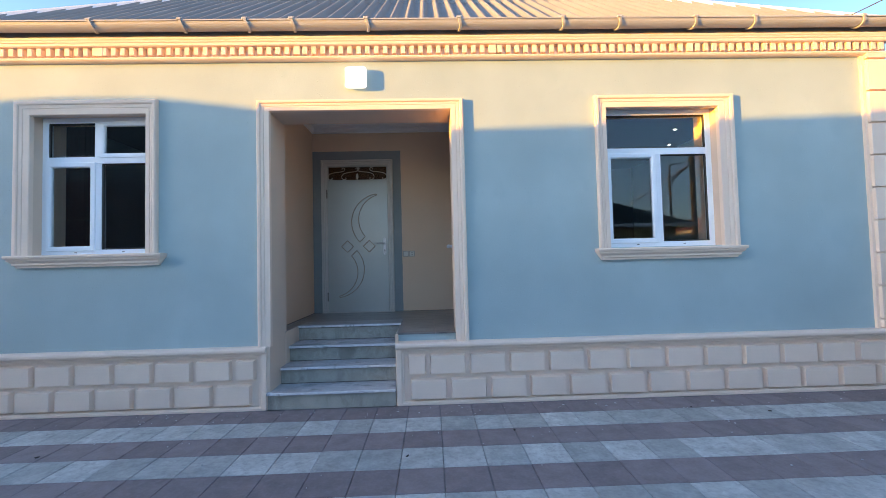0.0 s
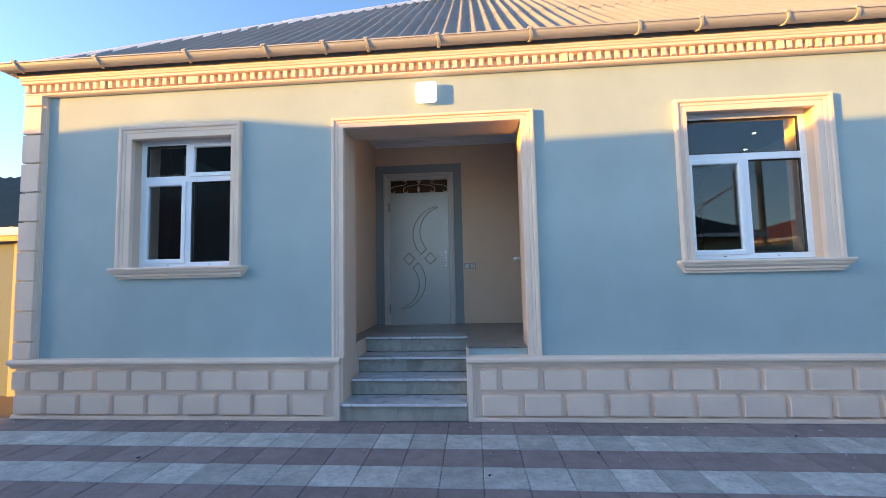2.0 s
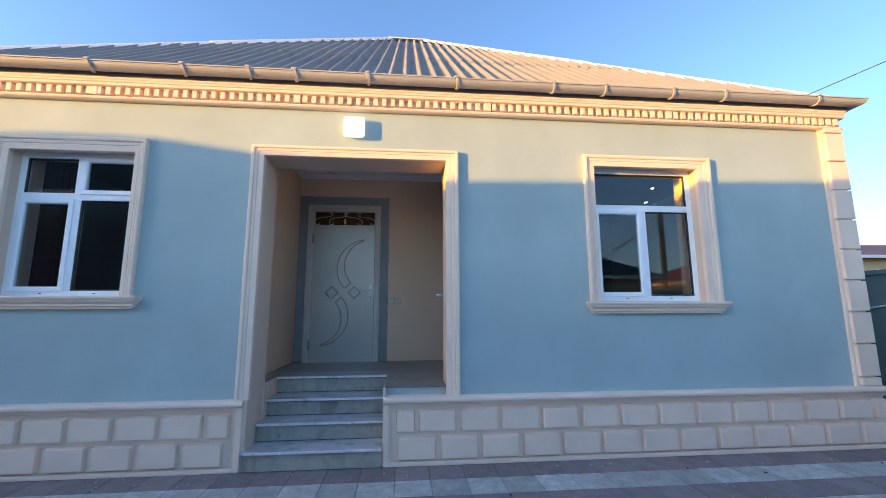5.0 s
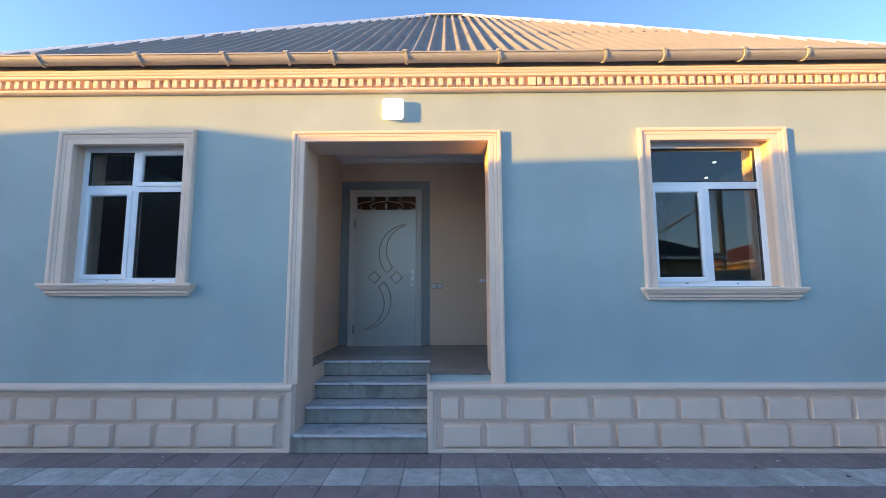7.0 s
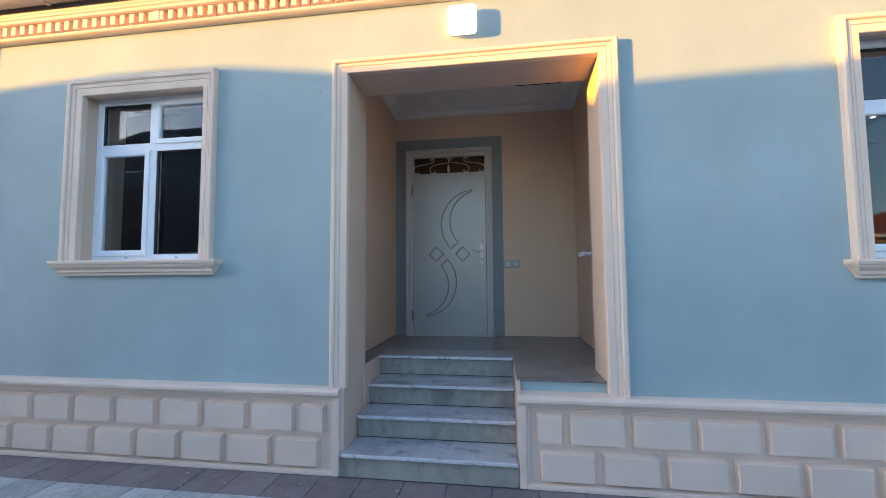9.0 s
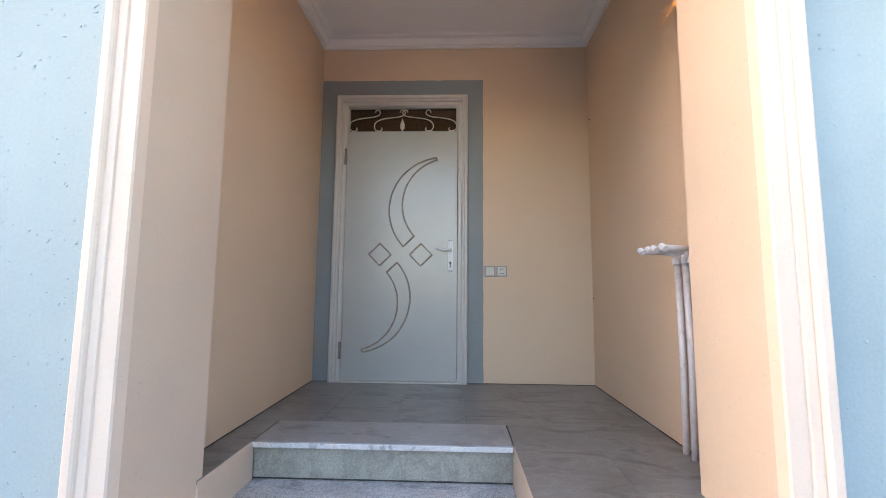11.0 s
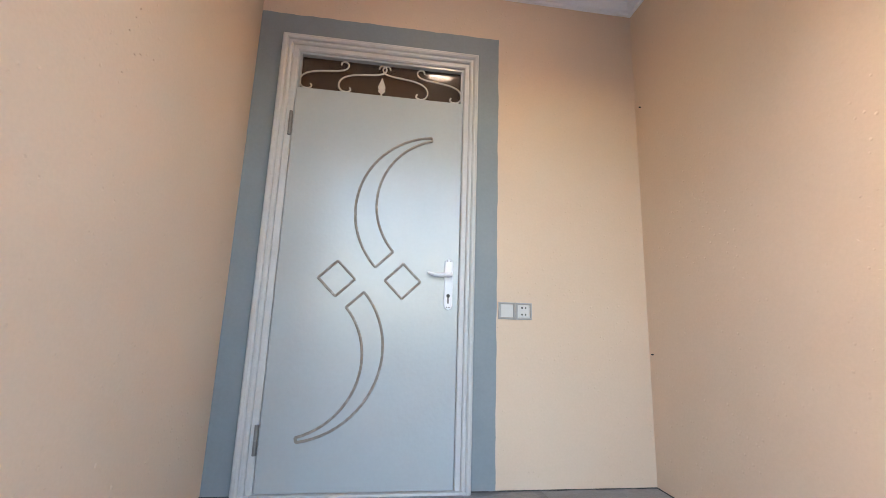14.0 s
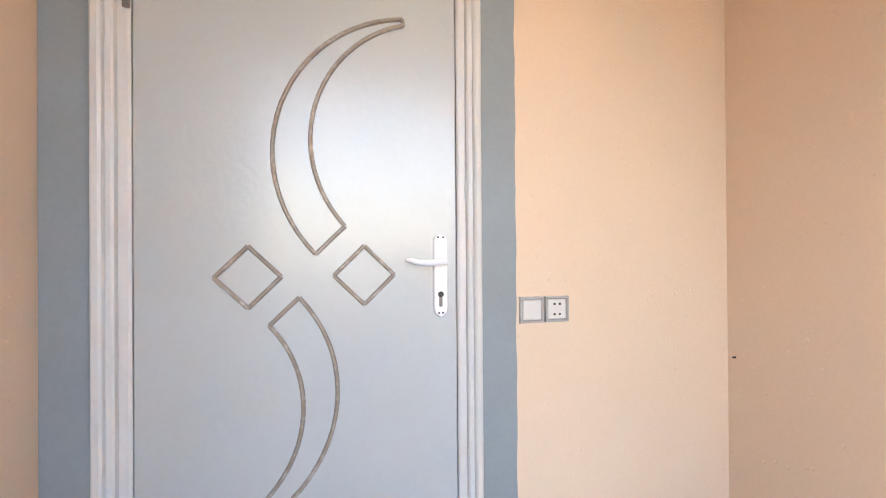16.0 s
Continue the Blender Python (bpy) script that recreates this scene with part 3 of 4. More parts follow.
def window(name, op, outer, label, split, transom, top_split):
    x0, x1, z0, z1 = op
    w = thing(name, ((x0 + x1) / 2, 0, z0), label, "window", kind="structure")
    part("surround", surround((x0 + 0.003, x1 - 0.003, z0 - 0.03, z1 - 0.020), (outer[0], outer[1], z0 - 0.03, outer[2]), stone, [(0, 0), (0, 1), (1, 1), (1, 0)]), CREAM, w, "cream stepped window moulding")
    part("sill", sill(outer[3], outer[4], outer[5]), CREAM, w, "cream profiled sill")
    y, d = 0.105, 0.06
    fw = 0.055
    bm = surround((x0 + fw, x1 - fw, z0 + fw, z1 - fw), (x0 - 0.004, x1 + 0.004, z0 - 0.004, z1 + 0.004), [(0, -d), (0, -0.006), (0.1, 0), (1, 0), (1, -d)], [(0, 0), (0, 1), (1, 1), (1, 0), (0, 0)], y)
    box(bm, x0 + fw, x1 - fw, y, y + d, transom - 0.035, transom + 0.035, bevel=0.004)
    box(bm, split - 0.035, split + 0.035, y + 0.001, y + d, z0 + fw, transom - 0.035, bevel=0.004)
    if top_split:
        box(bm, split - 0.035, split + 0.035, y + 0.001, y + d, transom + 0.035, z1 - fw, bevel=0.004)
    part("frame", bm, PVC, w)
    part("head_box", solid(x0, x1, y - 0.004, y + 0.02, z1 - 0.05, z1 - 0.002, bevel=0.003), PVC, w)
    for k in (0.3, 0.72):
        part("drain_cap", solid(x0 + (x1 - x0) * k - 0.012, x0 + (x1 - x0) * k + 0.012, y - 0.003, y + 0.001, z0 + 0.026, z0 + 0.032), DARK, w)
    sash(w, "casement", x0 + fw - 0.012, split - 0.022, z0 + fw - 0.012, transom - 0.022, y - 0.014, 0.05, 0.05)
    panes = [(split + 0.035, x1 - fw, z0 + fw, transom - 0.035)]
    if top_split:
        panes.append((x0 + fw, split - 0.035, transom + 0.035, z1 - fw))
        sash(w, "vent_sash", split + 0.022, x1 - fw + 0.012, transom + 0.022, z1 - fw + 0.012, y - 0.014, 0.05, 0.045)
    else:
        panes.append((x0 + fw, x1 - fw, transom + 0.035, z1 - fw))
    for a in panes:
        g = part("pane", solid(a[0] - 0.004, a[1] + 0.004, y + 0.028, y + 0.033, a[2] - 0.004, a[3] + 0.004), PANE, w)
        g.visible_shadow = False
        bead = surround((a[0] + 0.012, a[1] - 0.012, a[2] + 0.012, a[3] - 0.012), a, [(0, -0.03), (0.1, -0.016), (1, -0.008), (1, -0.03)], [(0, 0), (0, 1), (1, 1), (1, 0), (0, 0)], y)
        part("glazing_bead", bead, DARK, w)
    return w


window("window_1", LW, (-3.676, -2.316, 3.055, -3.70, -2.235, 1.537), "white plastic window with four panes in a cream moulded surround", -2.985, 2.495, True)
window("window_2", RW, (2.055, 3.495, 3.042, 2.010, 3.525, 1.480), "white plastic window with one wide pane over two in a cream surround", 2.755, 2.495, False)

# ---- plinth ----
def block_mesh(w, h, d=0.048, edge=0.011):
    bm = bmesh.new()
    a = [bm.verts.new((x, 0, z)) for x, z in ((0, 0), (w, 0), (w, h), (0, h))]
    b = [bm.verts.new((x, -d * 0.8, z)) for x, z in ((edge * 0.7, edge * 0.7), (w - edge * 0.7, edge * 0.7), (w - edge * 0.7, h - edge * 0.7), (edge * 0.7, h - edge * 0.7))]
    c = [bm.verts.new((x, -d, z)) for x, z in ((edge, edge), (w - edge, edge), (w - edge, h - edge), (edge, h - edge))]
    for r, s in ((a, b), (b, c)):
        for k in range(4):
            bm.faces.new((r[k], r[(k + 1) % 4], s[(k + 1) % 4], s[k]))
    bm.faces.new(c)
    return piece_mesh("plinth_block", bm, CREAM)


def plinth(name, x0, x1, end, label):
    """end: the side (x0 or x1) that closes at the stairs."""
    s = -1 if end == x1 else 1
    i0, i1 = (x0 + 0.02, x1) if s > 0 else (x0, x1 - 0.02)
    bm = solid(i0, i1, -0.028, 0.004, 0, 0.53)
    p = tagged(part(name, bm, CREAM), label, "plinth", kind="structure")
    top = [(0.05, 0.604), (-0.075, 0.604), (-0.092, 0.598), (-0.100, 0.584), (-0.100, 0.566), (-0.092, 0.552), (-0.078, 0.545), (-0.070, 0.543), (-0.068, 0.528), (-0.055, 0.52), (-0.052, 0.508), (-0.026, 0.505), (0.0, 0.505), (0.0, 0.55), (0.05, 0.55)]
    part("torus_moulding", extrude_x(top, x0 - (0.004 if end == x0 else 0.03), x1 + (0.004 if end == x1 else 0.03)), CREAM, p)
    part("base_fillet", extrude_x([(-0.026, 0), (-0.066, 0), (-0.066, 0.018), (-0.058, 0.024), (-0.056, 0.034), (-0.040, 0.04), (-0.026, 0.04)], i0, i1), CREAM, p)
    a, b = sorted((end, end + s * 0.052))
    part("end_pilaster", solid(a, b, -0.069, -0.001, 0, 0.545, bevel=0.006), CREAM, p)
    a, b = sorted((end + s * 0.052, end + s * 0.075))
    part("pilaster_fillet", solid(a, b, -0.054, 0.0, 0.03, 0.51, bevel=0.004), CREAM, p)
    return p


west = plinth("plinth_west", -4.755, -1.255, -1.255, "cream plinth with raised rectangular blocks and a rounded top moulding")
east = plinth("plinth_east", -0.008, 5.16, -0.008, "cream plinth with raised rectangular blocks and a rounded top moulding")


def block_rows(owner, sign, start, limit, upper_half, upper, lower, pitch, width):
    full, half = block_mesh(width, 0.194), block_mesh(abs(upper_half[1] - upper_half[0]), 0.194)
    piece("block", half, (min(upper_half), -0.028, 0.289), owner)
    for first, z in ((upper, 0.289), (lower, 0.052)):
        k = 0
        while True:
            x = first + sign * k * pitch
            lo = x if sign > 0 else x - width
            if (sign > 0 and lo + width > limit + 0.05) or (sign < 0 and lo < limit - 0.05):
                rest = (limit - lo) if sign > 0 else (lo + width - limit)
                if rest > 0.08:
                    a = lo if sign > 0 else limit
                    piece("block", block_mesh(rest, 0.194), (a, -0.028, z), owner)
                break
            piece("block", full, (lo, -0.028, z), owner)
            k += 1


block_rows(east, 1, 0.0, 5.15, (0.107, 0.279), 0.318, 0.129, 0.392, 0.348)
block_rows(west, -1, 0.0, -4.75, (-1.550, -1.364), -1.597, -1.406, 0.3727, 0.330)

# ---- quoins ----
def quoin(name, x0, x1, side, first, pitch):
    a, b = (x0 - 0.045, x1) if side < 0 else (x0, x1 + 0.045)
    q = tagged(part(name, solid(a + (0.012 if side < 0 else 0), b - (0 if side < 0 else 0.012), -0.030, 0.26, 0.604, 3.45), CREAM), "cream rusticated corner stones of the house front", "quoin", kind="structure")
    joints = [0.604] + [first + pitch * k for k in range(9)] + [3.45]
    for z0, z1 in zip(joints, joints[1:]):
        piece("stone", piece_mesh("quoin_stone", solid(a + (-0.012 if side < 0 else 0.03), b + (0.012 if side > 0 else -0.03), -0.062, 0.27, z0 + 0.008, z1 - 0.008, bevel=0.006), CREAM), (0, 0, 0), q)


quoin("quoin_west", -4.715, -4.53, -1, 0.785, 0.3175)
quoin("quoin_east", 4.885, 5.083, 1, 0.70, 0.3355)

# ---- dentil cornice ----
CX0, CX1 = -4.79, 5.165
cornice = tagged(part("trim_cornice", extrude_x([(0.0, 3.43), (-0.035, 3.43), (-0.055, 3.440), (-0.062, 3.452), (-0.055, 3.466), (-0.035, 3.472), (-0.016, 3.478), (-0.016, 3.556), (-0.075, 3.558), (-0.088, 3.566), (-0.088, 3.590), (-0.096, 3.596), (-0.100, 3.612), (-0.106, 3.620), (-0.108, 3.636), (0.0, 3.636)], CX0, CX1), CREAM), "cream cornice with a row of small dentils", "cornice", kind="structure")
tooth = piece_mesh("dentil", solid(0, 0.046, -0.066, -0.014, 3.480, 3.556, bevel=0.003), CREAM)
k = 0
while CX0 + 0.02 + 0.0885 * k < CX1 - 0.05:
    piece("dentil", tooth, (CX0 + 0.02 + 0.0885 * k, 0, 0), cornice)
    k += 1
for x in (-3.86, -2.84, -0.93, 1.03, 3.05):
    piece("joint_block", piece_mesh("joint_block", solid(x - 0.028, x + 0.028, -0.069, -0.015, 3.476, 3.558), CREAM), (0, 0, 0), cornice)
tagged(part("trim_soffit", solid(CX0 - 0.05, CX1 + 0.05, -0.09, 0.4, 3.637, 3.70), SOFFIT), "brown soffit board under the eaves", "soffit", kind="structure")

# ---- gutter ----
GX0, GX1, GY, GZ, GR = -4.90, 5.26, -0.155, 3.735, 0.066
gutter = thing("gutter", (0, GY, GZ), "beige half-round plastic gutter along the eaves", "gutter")
half = [(GR * math.cos(math.pi + math.pi * k / 12), GR * math.sin(math.pi + math.pi * k / 12)) for k in range(13)]
inner = [(0.93 * u, 0.93 * v) for u, v in reversed(half)]
outline = [(-GR - 0.008, 0.004), (-GR - 0.008, -0.008)] + half + [(GR, 0.012)] + inner[:-1] + [(-GR * 0.93, 0.004)]
bm = bmesh.new()
rings = []
for cx, cy, sx, sy in ((GX0, BACK, -1, 0), (GX0, GY, -1, 1), (GX1, GY, 1, 1), (GX1, BACK, 1, 0)):
    ring = []
    for u, v in outline:
        ring.append(bm.verts.new((cx - sx * u, cy + sy * u, GZ + v)))
    rings.append(ring)
for a, b in zip(rings, rings[1:]):
    for k in range(len(outline)):
        bm.faces.new((a[k], b[k], b[(k + 1) % len(outline)], a[(k + 1) % len(outline)]))
part("trough", bm, GUTTER, gutter)
for x in (-4.72, -3.80, -2.82, -1.98, -1.37, -0.93, -0.22, 0.675, 1.69, 2.25, 3.01, 3.61, 4.72):
    bm = bmesh.new()
    prev = None
    for k in range(11):
        a = math.pi * 0.98 + math.pi * 0.72 * k / 10
        lean = 0.02 * math.sin(math.pi * k / 10)
        r0, r1 = GR + 0.004, GR + 0.014
        quad = [bm.verts.new((x + dx + lean, GY + r * math.cos(a), GZ + r * math.sin(a))) for dx, r in ((-0.016, r0), (-0.012, r1), (0.012, r1), (0.016, r0))]
        if prev:
            for j in range(4):
                bm.faces.new((prev[j], prev[(j + 1) % 4], quad[(j + 1) % 4], quad[j]))
        else:
            bm.faces.new(quad)
        prev = quad
    bm.faces.new(prev)
    box(bm, x - 0.022, x + 0.022, GY - GR - 0.02, GY - GR + 0.014, GZ - 0.004, GZ + 0.018, bevel=0.004)
    box(bm, x - 0.010, x + 0.028, GY - GR - 0.012, GY - GR + 0.05, GZ + 0.014, GZ + 0.022)
    part("bracket", bm, GUTTER, gutter)

# ---- roof ----
RX0, RX1, RY, RZ = -4.86, 5.20, -0.14, 3.675
APEX = Vector((0.17, 4.75, 7.66))
slope = (APEX.z - RZ) / (APEX.y - RY)
roof = thing("roof", (0, APEX.y, EAVE), "hipped roof of grey corrugated sheets with white metal hip caps", "roof", kind="structure")


def wave(x, pitch=0.163, height=0.08):
    t = (x / pitch) % 1.0
    return height * (0.5 + 0.5 * math.cos(2 * math.pi * t)) ** 1.9


RIDGE = 0.40                    # half the length of the ridge


def roof_top(x):
    return RY + (APEX.y - RY) * min(1.0, (x - RX0) / (APEX.x - RIDGE - RX0), (RX1 - x) / (RX1 - APEX.x - RIDGE))


PITCH = 0.163
SHEET = 7 * PITCH
courses = [(RY + 0.025, 1.53), (1.43, 3.36), (3.26, 4.75)]
for c, (ya, yb) in enumerate(courses):
    x = -30 * PITCH + (0.0 if c % 2 == 0 else -2 * PITCH)
    while x < RX1:
        a, b = max(x - 0.03, RX0), min(x + SHEET + 0.03, RX1)
        if b - a > 0.05 and max(roof_top(a), roof_top(b), roof_top(max(a, min(b, APEX.x)))) > ya:
            steps = max(2, int((b - a) / PITCH * 14))
            bm = bmesh.new()
            prev = None
            lift = random.uniform(0.0, 0.006)
            for k in range(steps + 1):
                xx = a + (b - a) * k / steps
                top = min(yb, roof_top(xx) + 0.02)
                if top <= ya + 0.01:
                    prev = None
                    continue
                h = wave(xx)
                col = []
                for j in range(3):
                    y = ya + (top - ya) * j / 2
                    up = 0.012 * (1 - j / 2) + 0.004 * c + lift
                    col.append(bm.verts.new((xx, y, RZ + slope * (y - RY) + h + up)))
                low = bm.verts.new((xx, ya, RZ + slope * (ya - RY) + h + 0.012 + 0.004 * c + lift - 0.008))
                if prev:
                    for j in range(2):
                        bm.faces.new((prev[0][j], col[0 + j], col[j + 1], prev[0][j + 1]))
                    bm.faces.new((prev[1], low, col[0], prev[0][0]))
                prev = (col, low)
            if len(bm.faces):
                part("sheet", bm, SLATE, roof, smooth=False)
            else:
                bm.free()
        x += SHEET
# the other three slopes and a deck below the sheets
far = BACK + 0.45
bm = bmesh.new()
c0, c1, c2, c3 = (bm.verts.new(p) for p in ((RX0 + 0.06, RY + 0.06, RZ + 0.01), (RX1 - 0.06, RY + 0.06, RZ + 0.01), (RX1, far, RZ - 0.03), (RX0, far, RZ - 0.03)))
pk, pr = (bm.verts.new((APEX.x + d, APEX.y, APEX.z - 0.03)) for d in (-RIDGE, RIDGE))
for q in ((c0, c1, pr, pk), (c1, c2, pr), (c2, c3, pk, pr), (c3, c0, pk)):
    bm.faces.new(q)
part("deck", bm, SLATE, roof)


def hip(a, b, width=0.11):
    a, b = Vector(a), Vector(b)
    d = (b - a).normalized()
    side = d.cross(Vector((0, 0, 1))).normalized()
    up = side.cross(d).normalized()
    bm = bmesh.new()
    rings = []
    for p in (a, b):
        rings.append([bm.verts.new(p + side * s * width + up * u) for s, u in ((-1, -0.05), (-0.45, 0.012), (-0.2, 0.035), (0.2, 0.035), (0.45, 0.012), (1, -0.05), (0.95, -0.058), (0, 0.0), (-0.95, -0.058))])
    n = len(rings[0])
    for k in range(n):
        bm.faces.new((rings[0][k], rings[1][k], rings[1][(k + 1) % n], rings[0][(k + 1) % n]))
    bm.faces.new(rings[0]), bm.faces.new(rings[1])
    return bm


lift = Vector((0, 0, 0.05))
for cx, d in ((RX0, -RIDGE), (RX1, RIDGE)):
    corner, peak = Vector((cx, RY, RZ)), APEX + Vector((d, 0, 0))
    cut = corner.lerp(peak, 0.45)
    part("hip_cap", hip(corner + lift, cut + lift), CAP, roof)
    part("hip_cap", hip(cut - (peak - corner).normalized() * 0.12 + lift * 1.25, peak + lift * 1.25), CAP, roof)
    part("hip_cap", hip((cx, far, RZ + 0.06), peak + lift), CAP, roof)
part("ridge_cap", hip(APEX + Vector((-RIDGE - 0.06, 0, 0.07)), APEX + Vector((RIDGE + 0.06, 0, 0.07))), CAP, roof)

# ---- entrance door ----
door = thing("door_1", (-0.72, PB, LAND), "closed grey painted metal door with curved bead ornaments and a barred transom light", "door", kind="structure")
fprof = [(0.0, -0.035), (0.0, 0.012), (0.08, 0.017), (0.30, 0.018), (0.32, 0.014), (0.35, 0.014), (0.38, 0.026), (0.45, 0.030), (0.56, 0.030), (0.59, 0.025), (0.62, 0.025), (0.66, 0.034), (0.74, 0.038), (0.90, 0.037), (0.96, 0.033), (1.0, 0.024), (1.0, -0.01)]
part("door_frame", surround((-1.163, -0.272, LAND, 2.858), (DX0, DX1, LAND, DT), fprof, [(0, 0), (0, 1), (1, 1), (1, 0)], PB), FRAME, door, "pale stepped door frame")
LX0, LX1, TZ = -1.161, -0.2745, 2.648
LY = PB - 0.012
leaf = part("leaf", solid(LX0, LX1, LY, LY + 0.045, LAND + 0.012, TZ, bevel=0.004), DOOR, door)
bm = solid(LX0, LX0 + 0.012, LY + 0.004, LY + 0.04, TZ, 2.855)
box(bm, LX1 - 0.012, LX1, LY + 0.004, LY + 0.04, TZ, 2.855)
box(bm, LX0 + 0.012, LX1 - 0.012, LY + 0.004, LY + 0.04, 2.843, 2.855)
part("transom_frame", bm, DOOR, leaf)
g = part("transom_pane", solid(LX0 + 0.01, LX1 - 0.01, LY + 0.03, LY + 0.035, TZ - 0.002, 2.845), BROWN_PANE, leaf)
g.visible_shadow = False
part("threshold", solid(DX0 + 0.02, DX1 - 0.02, PB - 0.035, PB + 0.1, LAND - 0.002, LAND + 0.011, bevel=0.003), FRAME, door)
bead_y = LY - 0.002


def bead(points, closed=False):
    return tube([(x, bead_y, z) for x, z in points], 0.0066, 8, closed=closed)


outer_arc = arc3((-0.440, 2.427), (-0.806, 2.080), (-0.695, 1.716))
inner_arc = arc3((-0.436, 2.409), (-0.705, 2.100), (-0.612, 1.798))
lower_outer = arc3((-0.999, 0.906), (-0.638, 1.270), (-0.741, 1.592))
lower_inner = arc3((-1.003, 0.926), (-0.731, 1.280), (-0.822, 1.515))
for arc_a, arc_b in ((outer_arc, inner_arc), (lower_outer, lower_inner)):
    part("crescent_bead", bead(arc_a), BEAD, leaf)
    part("crescent_bead", bead(arc_b), BEAD, leaf)
    part("end_bead", bead([arc_a[-1], arc_b[-1]]), BEAD, leaf)
    part("end_bead", bead([arc_a[0], arc_b[0]]), BEAD, leaf)
for cx in (-0.877, -0.557):
    c = [(cx, 1.740), (cx + 0.088, 1.653), (cx, 1.566), (cx - 0.088, 1.653)]
    for p, q in zip(c, c[1:] + c[:1]):
        part("diamond_bead", bead([p, q]), BEAD, leaf)
for z0 in (0.855, 2.372):
    bm = tube([(LX0 - 0.008, LY - 0.012, z0), (LX0 - 0.008, LY - 0.012, z0 + 0.062)], 0.009, 10)
    tube([(LX0 - 0.008, LY - 0.012, z0 + 0.065), (LX0 - 0.008, LY - 0.012, z0 + 0.128)], 0.009, 10, bm)
    part("hinge", bm, HINGE, leaf)
# handle
plate = bmesh.new()
hx, hz0, hz1, hw = -0.327, 1.518, 1.776, 0.0215
outline = [(hx + hw * math.cos(a), hz1 - 0.022 + 0.022 * math.sin(a)) for a in [math.pi * k / 8 for k in range(9)]]
outline += [(hx - hw, hz0 + 0.03), (hx - hw * 0.8, hz0 + 0.012), (hx, hz0), (hx + hw * 0.8, hz0 + 0.012), (hx + hw, hz0 + 0.03)]
a = [plate.verts.new((x, LY + 0.001, z)) for x, z in outline]
b = [plate.verts.new((x, LY - 0.007, z)) for x, z in outline]
c = [plate.verts.new((hx + (x - hx) * 0.86, LY - 0.010, 1.647 + (z - 1.647) * 0.98)) for x, z in outline]
for r, s in ((a, b), (b, c)):
    for k in range(len(outline)):
        plate.faces.new((r[k], r[(k + 1) % len(outline)], s[(k + 1) % len(outline)], s[k]))
plate.faces.new(c)
handle = part("handle_plate", plate, HANDLE, leaf, "white enamelled handle plate")
bm = tube([(hx, LY - 0.008, 1.690), (hx, LY - 0.052, 1.690)], 0.010, 10)
pts = [(hx + 0.012, LY - 0.05, 1.690), (hx - 0.01, LY - 0.052, 1.692), (hx - 0.04, LY - 0.05, 1.688), (hx - 0.075, LY - 0.046, 1.690), (hx - 0.098, LY - 0.042, 1.697), (hx - 0.112, LY - 0.04, 1.699)]
tube(pts, 0.0095, 10, bm, taper=[0.9, 1.15, 1.0, 0.85, 0.75, 0.5])
part("lever", bm, HANDLE, handle, smooth=True)
part("key_hole", tube([(hx, LY - 0.004, 1.590), (hx, LY - 0.0125, 1.590)], 0.009, 12), DARK, handle)
part("key_slot", solid(hx - 0.005, hx + 0.005, LY - 0.012, LY - 0.006, 1.552, 1.588, bevel=0.002), HINGE, handle)
for z in (1.765, 1.533):
    for dx in ((-0.008, 0.008) if z > 1.6 else (-0.006, 0.006)):
        part("screw", tube([(hx + dx, LY - 0.008, z), (hx + dx, LY - 0.0112, z)], 0.0032, 8), DARK, handle)
# scrolls in the transom
sy = LY + 0.014


def smooth_line(points, per=4):
    """Catmull-Rom points through (x, z) points."""
    out = []
    p = [points[0]] + list(points) + [points[-1]]
    for i in range(1, len(p) - 2):
        for k in range(per):
            t = k / per
            out.append(tuple(0.5 * (2 * p[i][j] + (p[i + 1][j] - p[i - 1][j]) * t + (2 * p[i - 1][j] - 5 * p[i][j] + 4 * p[i + 1][j] - p[i + 2][j]) * t * t + (3 * p[i][j] - p[i - 1][j] - 3 * p[i + 1][j] + p[i + 2][j]) * t ** 3) for j in (0, 1)))
    return out + [points[-1]]


CURL = [(0.060, 0.032), (0.067, 0.019), (0.058, 0.008), (0.040, 0.004), (0.018, 0.012), (0.004, 0.034), (0.008, 0.064), (0.032, 0.090), (0.080, 0.107), (0.135, 0.115), (0.195, 0.122), (0.236, 0.134), (0.252, 0.154), (0.247, 0.172), (0.232, 0.180), (0.216, 0.173), (0.212, 0.159)]


def scroll(x_low, s):
    """An S of flat bar from a low curl at x_low to a high curl; s mirrors it."""
    return [(x_low + s * u, sy, TZ + 0.002 + v) for u, v in smooth_line(CURL)]


for xl, s in ((-1.156, 1), (-0.953, 1), (-0.468, -1), (-0.280, -1)):
    part("scroll", tube(scroll(xl, s), 0.0046, 6), IRON, leaf)
bm = bmesh.new()
for k, (dz, r) in enumerate(((0.0, 0.004), (0.016, 0.005), (0.024, 0.015), (0.034, 0.020), (0.042, 0.015), (0.050, 0.021), (0.060, 0.019), (0.085, 0.010), (0.112, 0.0005))):
    ring = [bm.verts.new((-0.722 + r * math.cos(2 * math.pi * j / 8), sy + 0.5 * r * math.sin(2 * math.pi * j / 8), TZ + dz)) for j in range(8)]
    if k:
        for j in range(8):
            bm.faces.new((prev[j], prev[(j + 1) % 8], ring[(j + 1) % 8], ring[j]))
    prev = ring
part("finial", bm, IRON, leaf)

